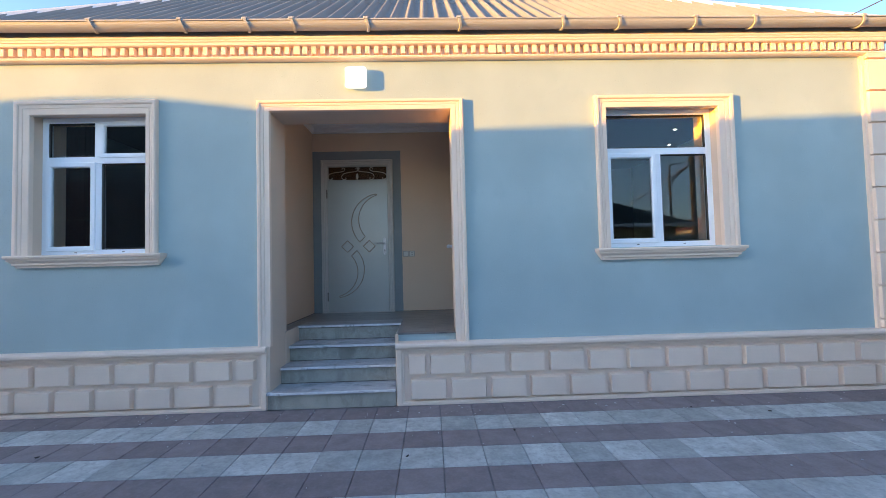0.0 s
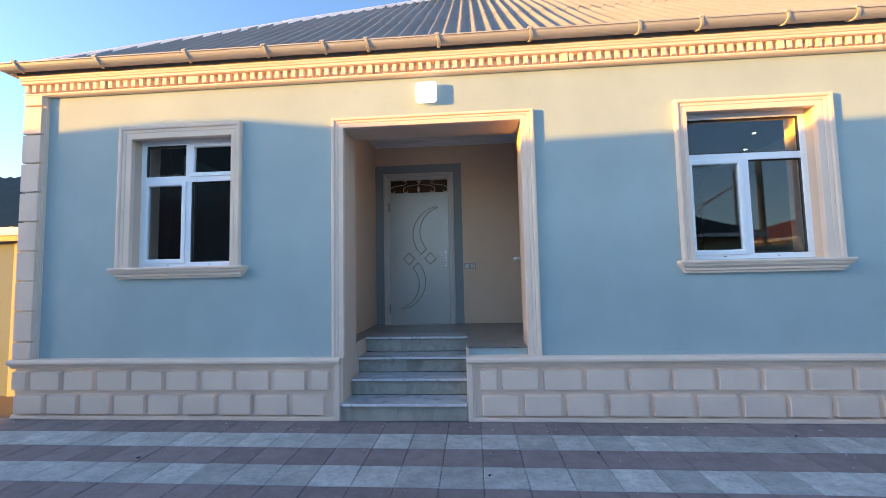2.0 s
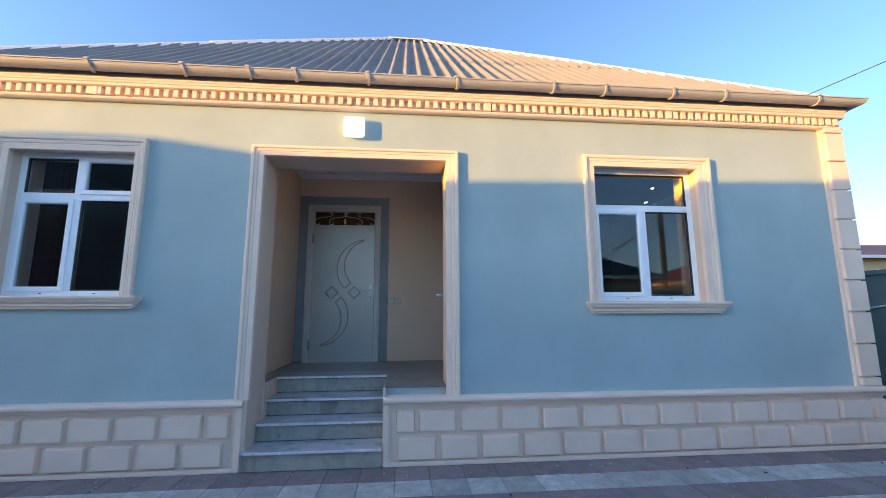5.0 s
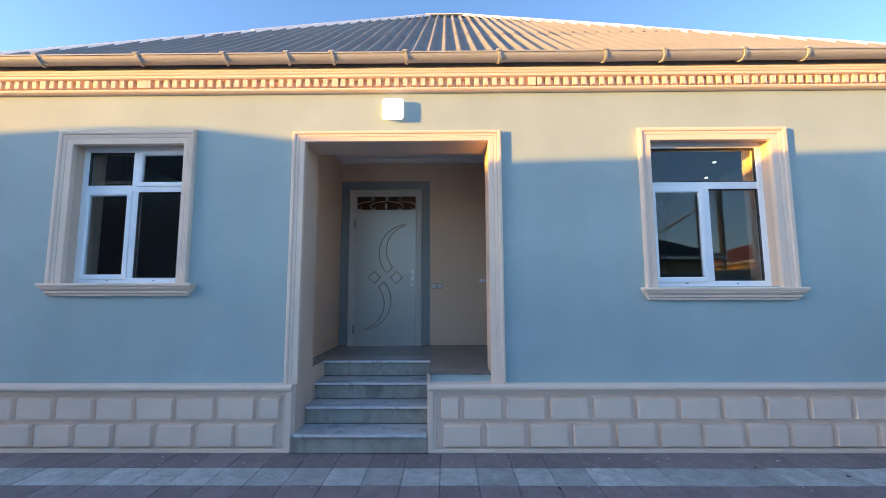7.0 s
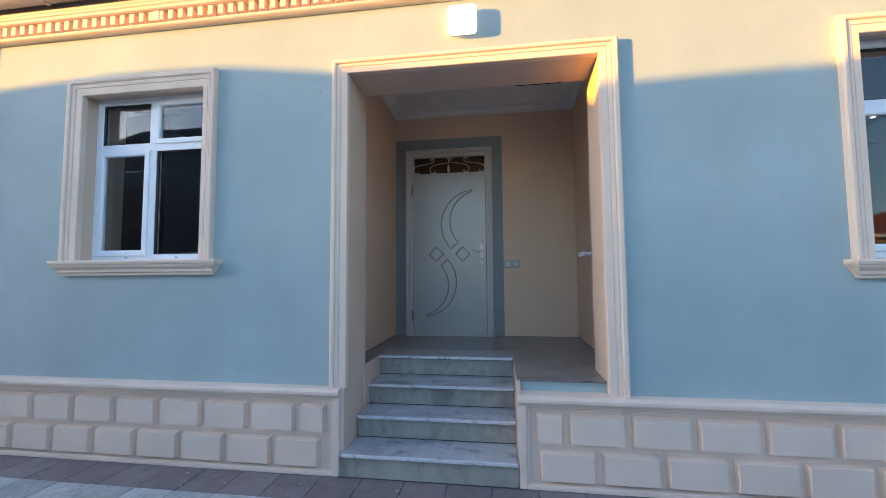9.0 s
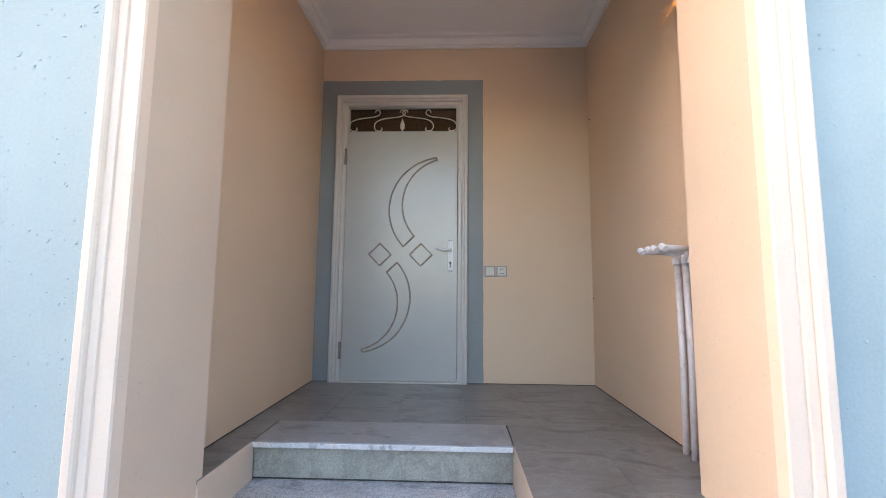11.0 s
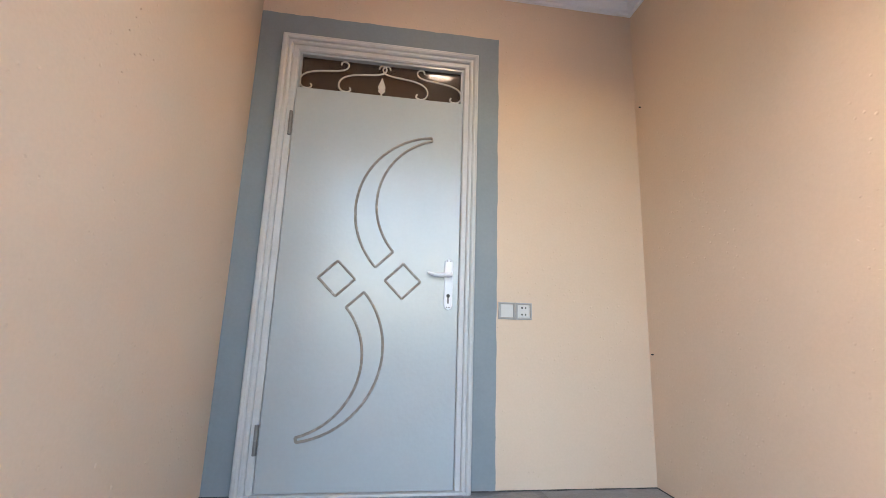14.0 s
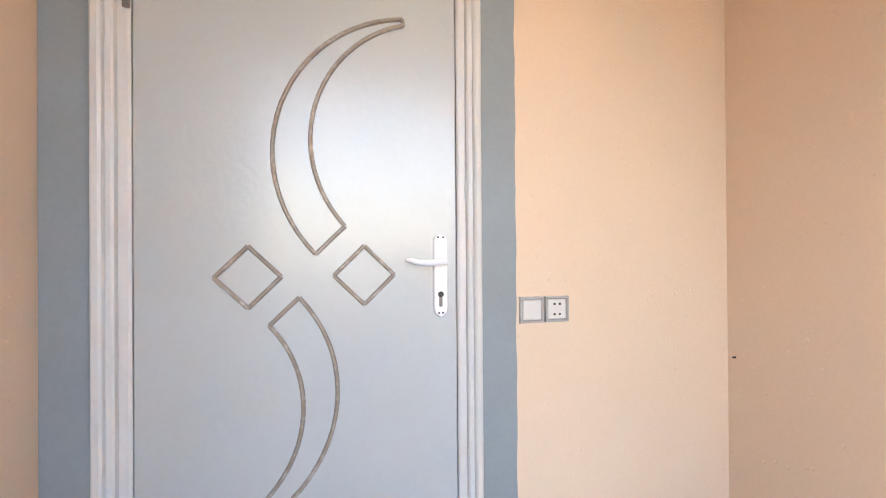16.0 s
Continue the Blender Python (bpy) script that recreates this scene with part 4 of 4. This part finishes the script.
# ---- switch, socket, lamps ----
def wall_plate(name, x0, label, category):
    t = thing(name, (x0 + 0.0425, PB, 1.49), label, category)
    part("surround", surround((x0 + 0.010, x0 + 0.075, 1.495, 1.561), (x0, x0 + 0.085, 1.485, 1.571), [(0, 0.002), (0, 0.010), (0.4, 0.013), (0.9, 0.012), (1, 0.004), (1, 0.0)], [(0, 0), (0, 1), (1, 1), (1, 0), (0, 0)], PB), SWITCH, t)
    return t


sw = wall_plate("light_switch", -0.063, "silver-rimmed square light switch on the ochre wall", "light switch")
part("rocker", solid(-0.052, 0.011, PB - 0.011, PB, 1.496, 1.560, bevel=0.002), FACE, sw)
so = wall_plate("power_socket", 0.027, "silver-rimmed double power socket with four holes", "power socket")
part("face", solid(0.038, 0.101, PB - 0.008, PB, 1.496, 1.560, bevel=0.002), FACE, so)
for dz in (1.511, 1.545):
    for dx in (0.060, 0.079):
        part("hole", tube([(dx, PB - 0.007, dz), (dx, PB - 0.0088, dz)], 0.0045, 8), DARK, so)


def rounded_box(cx, cy, cz, w, d, h, r, axis="y"):
    bm = bmesh.new()
    box(bm, cx - w / 2, cx + w / 2, cy - d / 2, cy + d / 2, cz - h / 2, cz + h / 2)
    bmesh.ops.bevel(bm, geom=bm.edges[:], offset=r, segments=5, profile=0.5, affect="EDGES")
    return bm


wl_lamp = thing("wall_lamp", (-0.355, 0, 3.245), "lit rounded square white opal lamp on the house front", "wall lamp")
part("base", solid(-0.445, -0.262, -0.016, 0.0, 3.155, 3.335, bevel=0.006), HANDLE, wl_lamp)
part("diffuser", rounded_box(-0.355, -0.050, 3.243, 0.214, 0.072, 0.216, 0.034), LAMP_GLOW, wl_lamp, smooth=True)
cl = thing("ceiling_lamp", (-0.31, 1.155, CEIL), "lit square flush white lamp on the porch ceiling", "ceiling lamp")
part("rim", solid(-0.405, -0.215, 1.06, 1.25, CEIL - 0.012, CEIL, bevel=0.005), WHITE, cl)
part("diffuser", solid(-0.395, -0.225, 1.07, 1.24, CEIL - 0.017, CEIL - 0.006, bevel=0.003), GLOW, cl)
for x, y in ((4.15, 2.0), (4.55, 2.82)):
    sp = thing("ceiling_spot", (x, y, 3.35), "small lit round spot in the room ceiling", "ceiling lamp", "spots in the room ceiling")
    part("rim", tube([(x, y, 3.35), (x, y, 3.342)], 0.030, 16), DARK, sp)
    part("diffuser", tube([(x, y, 3.343), (x, y, 3.339)], 0.022, 16), SPOT_GLOW, sp)

# ---- pipes beside the porch wall ----
def heating_pipe(y, ye, tilt):
    p = thing("water_pipe", (0.728, y, LAND), "white plastic pipe with a short bent arm beside the porch wall", "pipe", "white pipes by the porch wall")
    x, top = 0.728, 1.562
    part("riser", tube([(x, y, LAND), (x + 0.004, y - 0.002, 1.1), (x, y, top - 0.05)], 0.0135, 12), PIPE, p, smooth=True)
    part("collar", tube([(x, y, top - 0.052), (x, y, top - 0.03)], 0.0200, 12), PIPE, p)
    bend = [(x, y, top - 0.032), (x, y, top - 0.012), (x - 0.006, y, top - 0.003), (x - 0.02, y, top), (x - 0.04, y - 0.002, top)]
    part("elbow", tube(bend, 0.0165, 12), PIPE, p, smooth=True)
    part("arm", tube([(x - 0.038, y - 0.002, top), (0.552, ye, top + 0.002)], 0.0115, 12), PIPE, p, smooth=True)
    d = Vector((0.10, -0.75, -0.38 + tilt)).normalized()
    c = Vector((0.552, ye, top + 0.002))
    part("end_fitting", tube([c - d * 0.013, c + d * 0.017], 0.0135, 12), PIPE, p)


for y, ye, tilt in ((0.722, 0.682, 0.0), (0.656, 0.610, 0.08), (0.600, 0.563, 0.03), (0.540, 0.492, -0.06)):
    heating_pipe(y, ye, tilt)
for nm, x, y, z in (("wall_nail", PR, 1.93, 2.72), ("wall_nail", PR, 1.95, 1.33)):
    n = tagged(part(nm, tube([(x + 0.002, y, z), (x - 0.010, y, z)], 0.004, 6), DARK), "dark nail stub in the porch wall", "nail")

# ---- rooms behind the windows ----
for name, x0, x1, lab in (("curtain", -4.38, -3.82, "dark red curtain hanging inside the room"),):
    bm = bmesh.new()
    prev = None
    for k in range(41):
        x = x0 + (x1 - x0) * k / 40
        y = 1.1 + 0.03 * math.sin(k * 1.3)
        col = [bm.verts.new((x, y, 0.7)), bm.verts.new((x, y, 3.2)), bm.verts.new((x, y + 0.012, 3.2)), bm.verts.new((x, y + 0.012, 0.7))]
        if prev:
            for j in range(4):
                bm.faces.new((prev[j], prev[(j + 1) % 4], col[(j + 1) % 4], col[j]))
        prev = col
    tagged(part(name, bm, CURTAIN), lab, "curtain")
    tagged(part("curtain_rail", tube([(x0 - 0.1, 1.1, 3.21), (x1 + 0.2, 1.1, 3.21)], 0.012, 8), DARK), "dark curtain rail in the room", "curtain rail")
tagged(part("wall_hall_west", solid(PL - 0.12, PL, PB + 0.12, 4.6, 0.6, EAVE), ROOM), "inner hall wall, coloured near black for the dim hall", "wall", kind="structure")
tagged(part("wall_hall_east", solid(PR, PR + 0.12, PB + 0.12, 4.6, 0.6, EAVE), ROOM), "inner hall wall, coloured near black for the dim hall", "wall", kind="structure")

# ---- beside and behind the house ----
boundary = tagged(part("wall_boundary_east", solid(5.78, 6.0, -30, 14, -0.06, 1.80), GREYWALL), "dark grey-teal rendered boundary wall beside the house", "wall", kind="structure")
part("coping", solid(5.75, 6.03, -30, 14, 1.80, 1.86, bevel=0.01), GREYWALL, boundary)
pts = []
for k in range(25):
    t = k / 24
    pts.append((5.765 - 0.01 * math.sin(t * 9), 2.0 - 4.0 * t, 1.34 + 0.55 * t * t + 0.02 * math.sin(t * 14)))
tagged(part("loose_cable", tube(pts, 0.012, 6), WHITE_CABLE), "white cable hanging loosely along the boundary wall", "cable")

shed = thing("neighbour_shed", (-8.4, 3.0, 0), "low grey neighbouring building with a dark green roof and white eaves", "shed")
part("wall", solid(-11.5, -6.035, 0.95, 5.2, -0.06, 2.02), GREYWALL, shed)
part("fascia", solid(-11.6, -5.4, 0.80, 0.86, 1.96, 2.03), RED, shed)
part("eave", solid(-11.6, -5.4, 0.78, 0.90, 2.03, 2.14, bevel=0.01), CAP, shed)
part("pillar", solid(-6.03, -5.80, 0.93, 1.35, -0.06, 1.96), FAR_WALL, shed, "cream corner pillar")
bm = bmesh.new()
n = 60
prev = None
for k in range(n + 1):
    x = -11.6 + 6.3 * k / n
    h = 0.02 * math.cos(math.pi * k)
    col = [bm.verts.new((x, 0.80, 2.14 + h)), bm.verts.new((x, 3.1, 3.48 + h)), bm.verts.new((x, 5.3, 2.14 + h)), bm.verts.new((x, 5.3, 2.08)), bm.verts.new((x, 0.80, 2.08))]
    if prev:
        for j in range(5):
            bm.faces.new((prev[j], prev[(j + 1) % 5], col[(j + 1) % 5], col[j]))
    else:
        bm.faces.new(col)
    prev = col
bm.faces.new(prev)
part("roof", bm, GREEN_ROOF, shed)


def far_house(cx, cy, w, d, eave, ridge, roof_mat, label):
    h = thing("house", (cx, cy, 0), label, "house")
    part("wall", solid(cx - w / 2, cx + w / 2, cy - d / 2, cy + d / 2, -0.06, eave), FAR_WALL, h)
    bm = bmesh.new()
    o = 0.5
    e = [bm.verts.new((cx + sx * (w / 2 + o), cy + sy * (d / 2 + o), eave)) for sx, sy in ((-1, -1), (1, -1), (1, 1), (-1, 1))]
    f = [bm.verts.new((v.co.x, v.co.y, eave + 0.12)) for v in e]
    rr = max(0.5, w / 2 - d / 2)
    r = [bm.verts.new((cx - rr, cy, ridge)), bm.verts.new((cx + rr, cy, ridge))]
    for k in range(4):
        bm.faces.new((e[k], e[(k + 1) % 4], f[(k + 1) % 4], f[k]))
    for q in ((f[0], f[1], r[1], r[0]), (f[1], f[2], r[1]), (f[2], f[3], r[0], r[1]), (f[3], f[0], r[0]), (e[3], e[2], e[1], e[0])):
        bm.faces.new(q)
    part("roof", bm, roof_mat, h)
    bm = surround((cx - w / 2 - o, cx + w / 2 + o, cy - d / 2 - o, cy + d / 2 + o), (cx - w / 2 - o - 0.08, cx + w / 2 + o + 0.08, cy - d / 2 - o - 0.08, cy + d / 2 + o + 0.08), [(0, 0), (0, 0.14), (1, 0.14), (1, 0), (0, 0)], [(0, 0), (0, 1), (1, 1), (1, 0), (0, 0)], 0)
    for v in bm.verts:
        v.co = Vector((v.co.x, v.co.z, eave - v.co.y - 0.02))
    part("gutter", bm, CAP, h)
    for sgn in (-1, 1):
        for k in range(int(w // 3)):
            x = cx - w / 2 + 1.5 + 3 * k
            y = cy + sgn * d / 2
            win = part("window", solid(x - 0.6, x + 0.6, y - 0.04, y + 0.04, eave - 1.9, eave - 0.5), CAP, h)
            part("pane", solid(x - 0.52, x + 0.52, y - 0.05, y + 0.05, eave - 1.82, eave - 0.58), DARK, win)
    return h


far_house(29.0, 18.0, 14, 9, 3.8, 5.3, RED_ROOF, "cream neighbouring house with a red-brown hipped roof")
far_house(7.4, -15.0, 6.6, 5.2, 2.7, 4.45, GREEN_ROOF, "house across the yard with a dark hipped roof")
far_house(21.0, -19.5, 11, 8, 2.8, 4.6, RED_ROOF, "house across the yard with a red-brown roof")

# building across the yard whose roofline shades the lower facade
out = thing("outbuilding", (-9, -6.5, 0), "long dark building opposite the house, clad in wide horizontal panels", "outbuilding")
rise = math.tan(radians(SUN_EL))
FY = -4.25                      # its front
DIST = -FY / (math.cos(radians(SUN_AZ)))
shift = math.tan(radians(SUN_AZ)) * -FY


def crest(x, z):
    """The roofline point whose shadow falls on the facade at (x, z)."""
    return (x - shift, z + DIST * rise)


line = [crest(-5.0, 3.02), crest(-3.3, 3.10), crest(-2.3, 3.085), crest(-1.38, 2.965), crest(-0.42, 2.90), crest(-0.34, 2.79), crest(-0.25, 2.715), crest(0.0, 2.66), crest(0.86, 2.725), crest(2.05, 2.75), crest(5.3, 2.835)]
bm = bmesh.new()
f = [bm.verts.new((x, FY, z)) for x, z in line] + [bm.verts.new((line[-1][0], FY, -0.06)), bm.verts.new((line[0][0], FY, -0.06))]
b = [bm.verts.new((v.co.x, FY - 4.5, v.co.z - (2.4 if v.co.z > 0 else 0))) for v in f]
k = len(f)
for i in range(k):
    bm.faces.new((f[i], f[(i + 1) % k], b[(i + 1) % k], b[i]))
bm.faces.new(f), bm.faces.new(b)
part("wall", bm, GREYWALL, out)
z = 0.02
while z < 2.5:
    part("panel", solid(line[0][0], line[-1][0] - 0.02, FY, FY + 0.03, z, z + 0.77, bevel=0.006), PLANK, out)
    z += 0.82

# unseen stand-in: a tall dark mass added to darken window_1's reflections
far_house(-17.5, -18.0, 14, 6, 6.6, 10.2, GREEN_ROOF, "tall dark house added out of view for window_1 to reflect")
# unseen wall, added to cut low frontal skylight and bounce some back
yard = tagged(part("wall_added_south", solid(-16, 5.77, -9.6, -9.4, -0.06, 1.75), PALE), "unseen pale wall added across the yard to block and bounce light", "wall", kind="structure")
part("coping", solid(-16, 5.75, -9.63, -9.37, 1.75, 1.8, bevel=0.01), PALE, yard)

# street pole with brace and cables
pole = thing("utility_pole", (14.6, -17.0, -0.06), "concrete utility pole with a slanting brace and lamp arm", "utility pole")
part("shaft", tube([(14.6, -17.0, -0.06), (14.6, -17.0, 7.2)], 0.14, 10), CONCRETE, pole)
# white colour stands in for sunlight along the slanting bar
part("brace", tube([(9.4, -18.4, 3.0), (14.5, -17.05, 6.4)], 0.07, 8), CAP, pole, "brace coloured white for the sunlight on it")
part("brace_post", tube([(9.4, -18.4, -0.06), (9.4, -18.4, 3.1)], 0.08, 8), CONCRETE, pole)
part("arm", tube([(14.6, -17.0, 6.9), (16.2, -16.6, 7.0)], 0.04, 8), CONCRETE, pole)
part("side_post", tube([(13.35, -17.0, -0.06), (13.35, -17.0, 6.4)], 0.05, 8), CONCRETE, pole)
part("top_bar", tube([(13.35, -17.0, 6.4), (14.6, -17.0, 6.65)], 0.04, 8), CONCRETE, pole)
part("strut", tube([(13.38, -17.0, 5.5), (14.55, -17.0, 6.5)], 0.045, 8), CONCRETE, pole)


def hang(a, b, sag, r, name, label):
    a, b = Vector(a), Vector(b)
    pts = [a.lerp(b, k / 20) - Vector((0, 0, sag * 4 * (k / 20) * (1 - k / 20))) for k in range(21)]
    tagged(part(name, tube(pts, r, 5), CABLE), label, "cable")


hang((4.69, -0.10, 3.80), (14.6, -17.0, 7.0), 0.15, 0.005, "overhead_cable", "thin dark cable from the roof corner to the pole")
hang((-20, -19.0, 6.9), (14.6, -17.0, 6.9), 0.5, 0.012, "overhead_cable", "thin dark overhead cable along the street")
hang((14.6, -17.0, 6.9), (45, -15, 6.9), 0.5, 0.012, "overhead_cable", "thin dark overhead cable along the street")

# ---- raised specks in the plaster ----
def specks(count, name, wall, mat, put, u0, u1, v0, v1, size):
    """Small roller-paint bumps in loose clusters; put(u, v, h) gives the place h above the wall."""
    bm = bmesh.new()
    clusters = [(random.uniform(u0, u1), random.uniform(v0, v1)) for k in range(max(3, count // 22))]
    for k in range(count):
        if k % 4:
            cu, cv = random.choice(clusters)
            u, v = random.gauss(cu, 0.10), random.gauss(cv, 0.10)
        else:
            u, v = random.uniform(u0, u1), random.uniform(v0, v1)
        if not (u0 < u < u1 and v0 < v < v1):
            continue
        q = size * random.uniform(0.45, 1.0) ** 1.8
        turn, long, slim = random.gauss(0.35, 0.5), random.uniform(0.9, 1.9), random.uniform(0.45, 0.8)
        ring = [(q * long * random.uniform(0.75, 1.2) * math.cos(1.047 * j), q * slim * random.uniform(0.75, 1.2) * math.sin(1.047 * j)) for j in range(6)]
        ring = [(a * math.cos(turn) - b * math.sin(turn), a * math.sin(turn) + b * math.cos(turn)) for a, b in ring]
        low = [bm.verts.new(put(u + a, v + b, -0.0005)) for a, b in ring]
        mid = [bm.verts.new(put(u + 0.55 * a, v + 0.55 * b - 0.1 * q, 0.6 * q)) for a, b in ring]
        for j in range(6):
            bm.faces.new((low[j], low[(j + 1) % 6], mid[(j + 1) % 6], mid[j]))
        bm.faces.new(mid)
    tagged(part(name, bm, mat, wall), kind="stuff")


face_y = lambda u, v, h: (u, -h, v)
specks(520, "paint_specks", front, BLUE, face_y, -2.15, -1.35, 0.62, 3.2, 0.0060)
specks(160, "paint_specks", front, BLUE, face_y, -1.50, -1.35, 0.62, 2.9, 0.0062)
specks(110, "paint_specks", front, BLUE, face_y, 0.71, 1.3, 0.62, 3.2, 0.0046)
specks(110, "paint_specks", front, BLUE, face_y, -2.2, 1.8, 3.05, 3.42, 0.003)
specks(60, "paint_specks", front, REVEAL, lambda u, v, h: (OL + h, u, v), 0.01, 0.36, 0.7, 2.9, 0.0026)
specks(60, "paint_specks", front, REVEAL, lambda u, v, h: (OR - h, u, v), 0.01, 0.36, 0.7, 2.9, 0.0026)
specks(150, "paint_specks", bpy.data.objects["wall_porch_east"], PORCH, lambda u, v, h: (PR - h, u, v), 0.8, PB - 0.05, 0.75, 3.3, 0.0048)
specks(90, "paint_specks", bpy.data.objects["wall_porch_west"], PORCH, lambda u, v, h: (PL + h, u, v), 0.45, PB - 0.05, 0.75, 3.3, 0.0052)

# ---- litter ----
bm = bmesh.new()
for k in range(150):
    x, y, r = random.uniform(-4.8, 5.2), -abs(random.gauss(0, 0.75)) - 0.03, random.uniform(0.002, 0.005)
    box(bm, x - r, x + r * random.uniform(0.6, 1.3), y - r, y + r, 0.0, r * 1.1)
tagged(part("plaster_crumbs", bm, CHALK), "small pale plaster crumbs scattered on the paving", "crumbs", kind="stuff")
bm = bmesh.new()
for k in range(60):
    spot = random.choice((0.25, 0.45, -0.6, 1.6, 2.8, -2.2))
    x, y, q = random.gauss(spot, 0.35), -0.11 - abs(random.gauss(0, 0.16)), 0.002 + 0.011 * random.random() ** 3
    ring = [(x + q * random.uniform(0.6, 1.5) * math.cos(0.9 * j), y + q * random.uniform(0.5, 1.1) * math.sin(0.9 * j)) for j in range(7)]
    low, top = [bm.verts.new((u, v, -0.004)) for u, v in ring], [bm.verts.new((u, v, 0.0012)) for u, v in ring]
    bm.faces.new(top)
    for j in range(7):
        bm.faces.new((low[j], low[(j + 1) % 7], top[(j + 1) % 7], top[j]))
tagged(part("plaster_splashes", bm, CHALK), "dried white plaster splashes on the paving along the plinth", "splashes", kind="stuff")
for x, y, a in ((4.55, -0.42, 0.3), (2.7, -0.36, 1.2), (1.0, -0.72, 2.0), (3.3, -0.52, 2.6), (-2.6, -0.9, 0.6), (0.15, -1.1, 1.0)):
    bm = bmesh.new()
    ring = [bm.verts.new((x + 0.016 * math.cos(t) * math.cos(a) - 0.008 * math.sin(t) * math.sin(a), y + 0.016 * math.cos(t) * math.sin(a) + 0.008 * math.sin(t) * math.cos(a), 0.004 + 0.004 * math.cos(2 * t))) for t in [2 * math.pi * j / 10 for j in range(10)]]
    mid = bm.verts.new((x, y, 0.009))
    for j in range(10):
        bm.faces.new((ring[j], ring[(j + 1) % 10], mid))
    low = [bm.verts.new(v.co - Vector((0, 0, 0.003))) for v in ring]
    for j in range(10):
        bm.faces.new((ring[j], low[j], low[(j + 1) % 10], ring[(j + 1) % 10]))
    tagged(part("dry_leaf", bm, LEAF), "small dark dry leaf lying on the paving", "leaf", "leaves on the paving")

# ---- landing tiles ----
def slab_tile(x0, x1, y0, y1):
    return solid(x0 + 0.0006, x1 - 0.0006, y0 + 0.0006, y1 - 0.0006, LAND - 0.014, LAND, bevel=0.0006)


xs = [PL, -1.0, -0.615, -0.23, 0.155, 0.54, PR]
ys = [LIPS[3][0] + 0.29, 1.19, PB]
for x0, x1 in zip(xs, xs[1:]):
    for y0, y1 in zip(ys, ys[1:]):
        part("tile", slab_tile(x0, x1, y0, y1), FLOOR, landing)
part("tile", slab_tile(PL, SX0, WALL, ys[0]), FLOOR, landing)
for x0, x1 in ((SX1, 0.37), (0.37, PR)):
    part("tile", slab_tile(x0, x1, WALL, ys[0]), FLOOR, landing)
part("tile", slab_tile(SX1, 0.38, 0.03, WALL), FLOOR, landing)
part("tile", slab_tile(0.38, OR, 0.03, WALL), FLOOR, landing)
bm = solid(PL, PR, PB - 0.0055, PB + 0.001, LAND, LAND + 0.004)
part("grout_edge", bm, GROUT, landing)
part("grout_edge", solid(PL - 0.001, PL + 0.005, 0.41, PB - 0.006, LAND, LAND + 0.004), GROUT, landing)
part("grout_edge", solid(PR - 0.005, PR + 0.001, 0.41, PB - 0.006, LAND, LAND + 0.004), GROUT, landing)

# ---- paving tiles ----
PX, PY = 0.297, 0.3015


def paver(mat):
    bm = bmesh.new()
    g, e, h = 0.002, 0.006, 0.003
    a = [bm.verts.new((x, y, -0.014)) for x, y in ((g, g), (PX - g, g), (PX - g, PY - g), (g, PY - g))]
    b = [bm.verts.new((v.co.x, v.co.y, -h)) for v in a]
    c = [bm.verts.new((x, y, 0.0)) for x, y in ((g + e, g + e), (PX - g - e, g + e), (PX - g - e, PY - g - e), (g + e, PY - g - e))]
    for r, s in ((a, b), (b, c)):
        for k in range(4):
            bm.faces.new((r[k], r[(k + 1) % 4], s[(k + 1) % 4], s[k]))
    bm.faces.new(c)
    return piece_mesh("paver", bm, mat)


pavers = (paver(MAROON_TILE), paver(LIGHT_TILE))
rest = {0: bmesh.new(), 1: bmesh.new()}
for row in range(0, 24):
    y = -0.062 - PY * (row + 1)
    for col in range(-52, 19):
        x = 0.110 + PX * col
        if row < 8 and -5.2 < x < 5.5:
            tip = Matrix.Translation((x, y, random.uniform(-0.003, 0.0))) @ Matrix.Rotation(random.gauss(0, 0.002), 4, "X")
            piece("paver", pavers[row % 2], tip, pavement)
        elif x < 5.5:
            vs = [rest[row % 2].verts.new(p) for p in ((x + 0.003, y + 0.003, 0), (x + PX - 0.003, y + 0.003, 0), (x + PX - 0.003, y + PY - 0.003, 0), (x + 0.003, y + PY - 0.003, 0), (x + 0.003, y + 0.003, -0.013), (x + PX - 0.003, y + 0.003, -0.013), (x + PX - 0.003, y + PY - 0.003, -0.013), (x + 0.003, y + PY - 0.003, -0.013))]
            rest[row % 2].faces.new(vs[:4])
            for k in range(4):
                rest[row % 2].faces.new((vs[k], vs[4 + k], vs[4 + (k + 1) % 4], vs[(k + 1) % 4]))
for k, mat in ((0, MAROON_TILE), (1, LIGHT_TILE)):
    tagged(part("outer_pavers", rest[k], mat, pavement), kind="stuff")
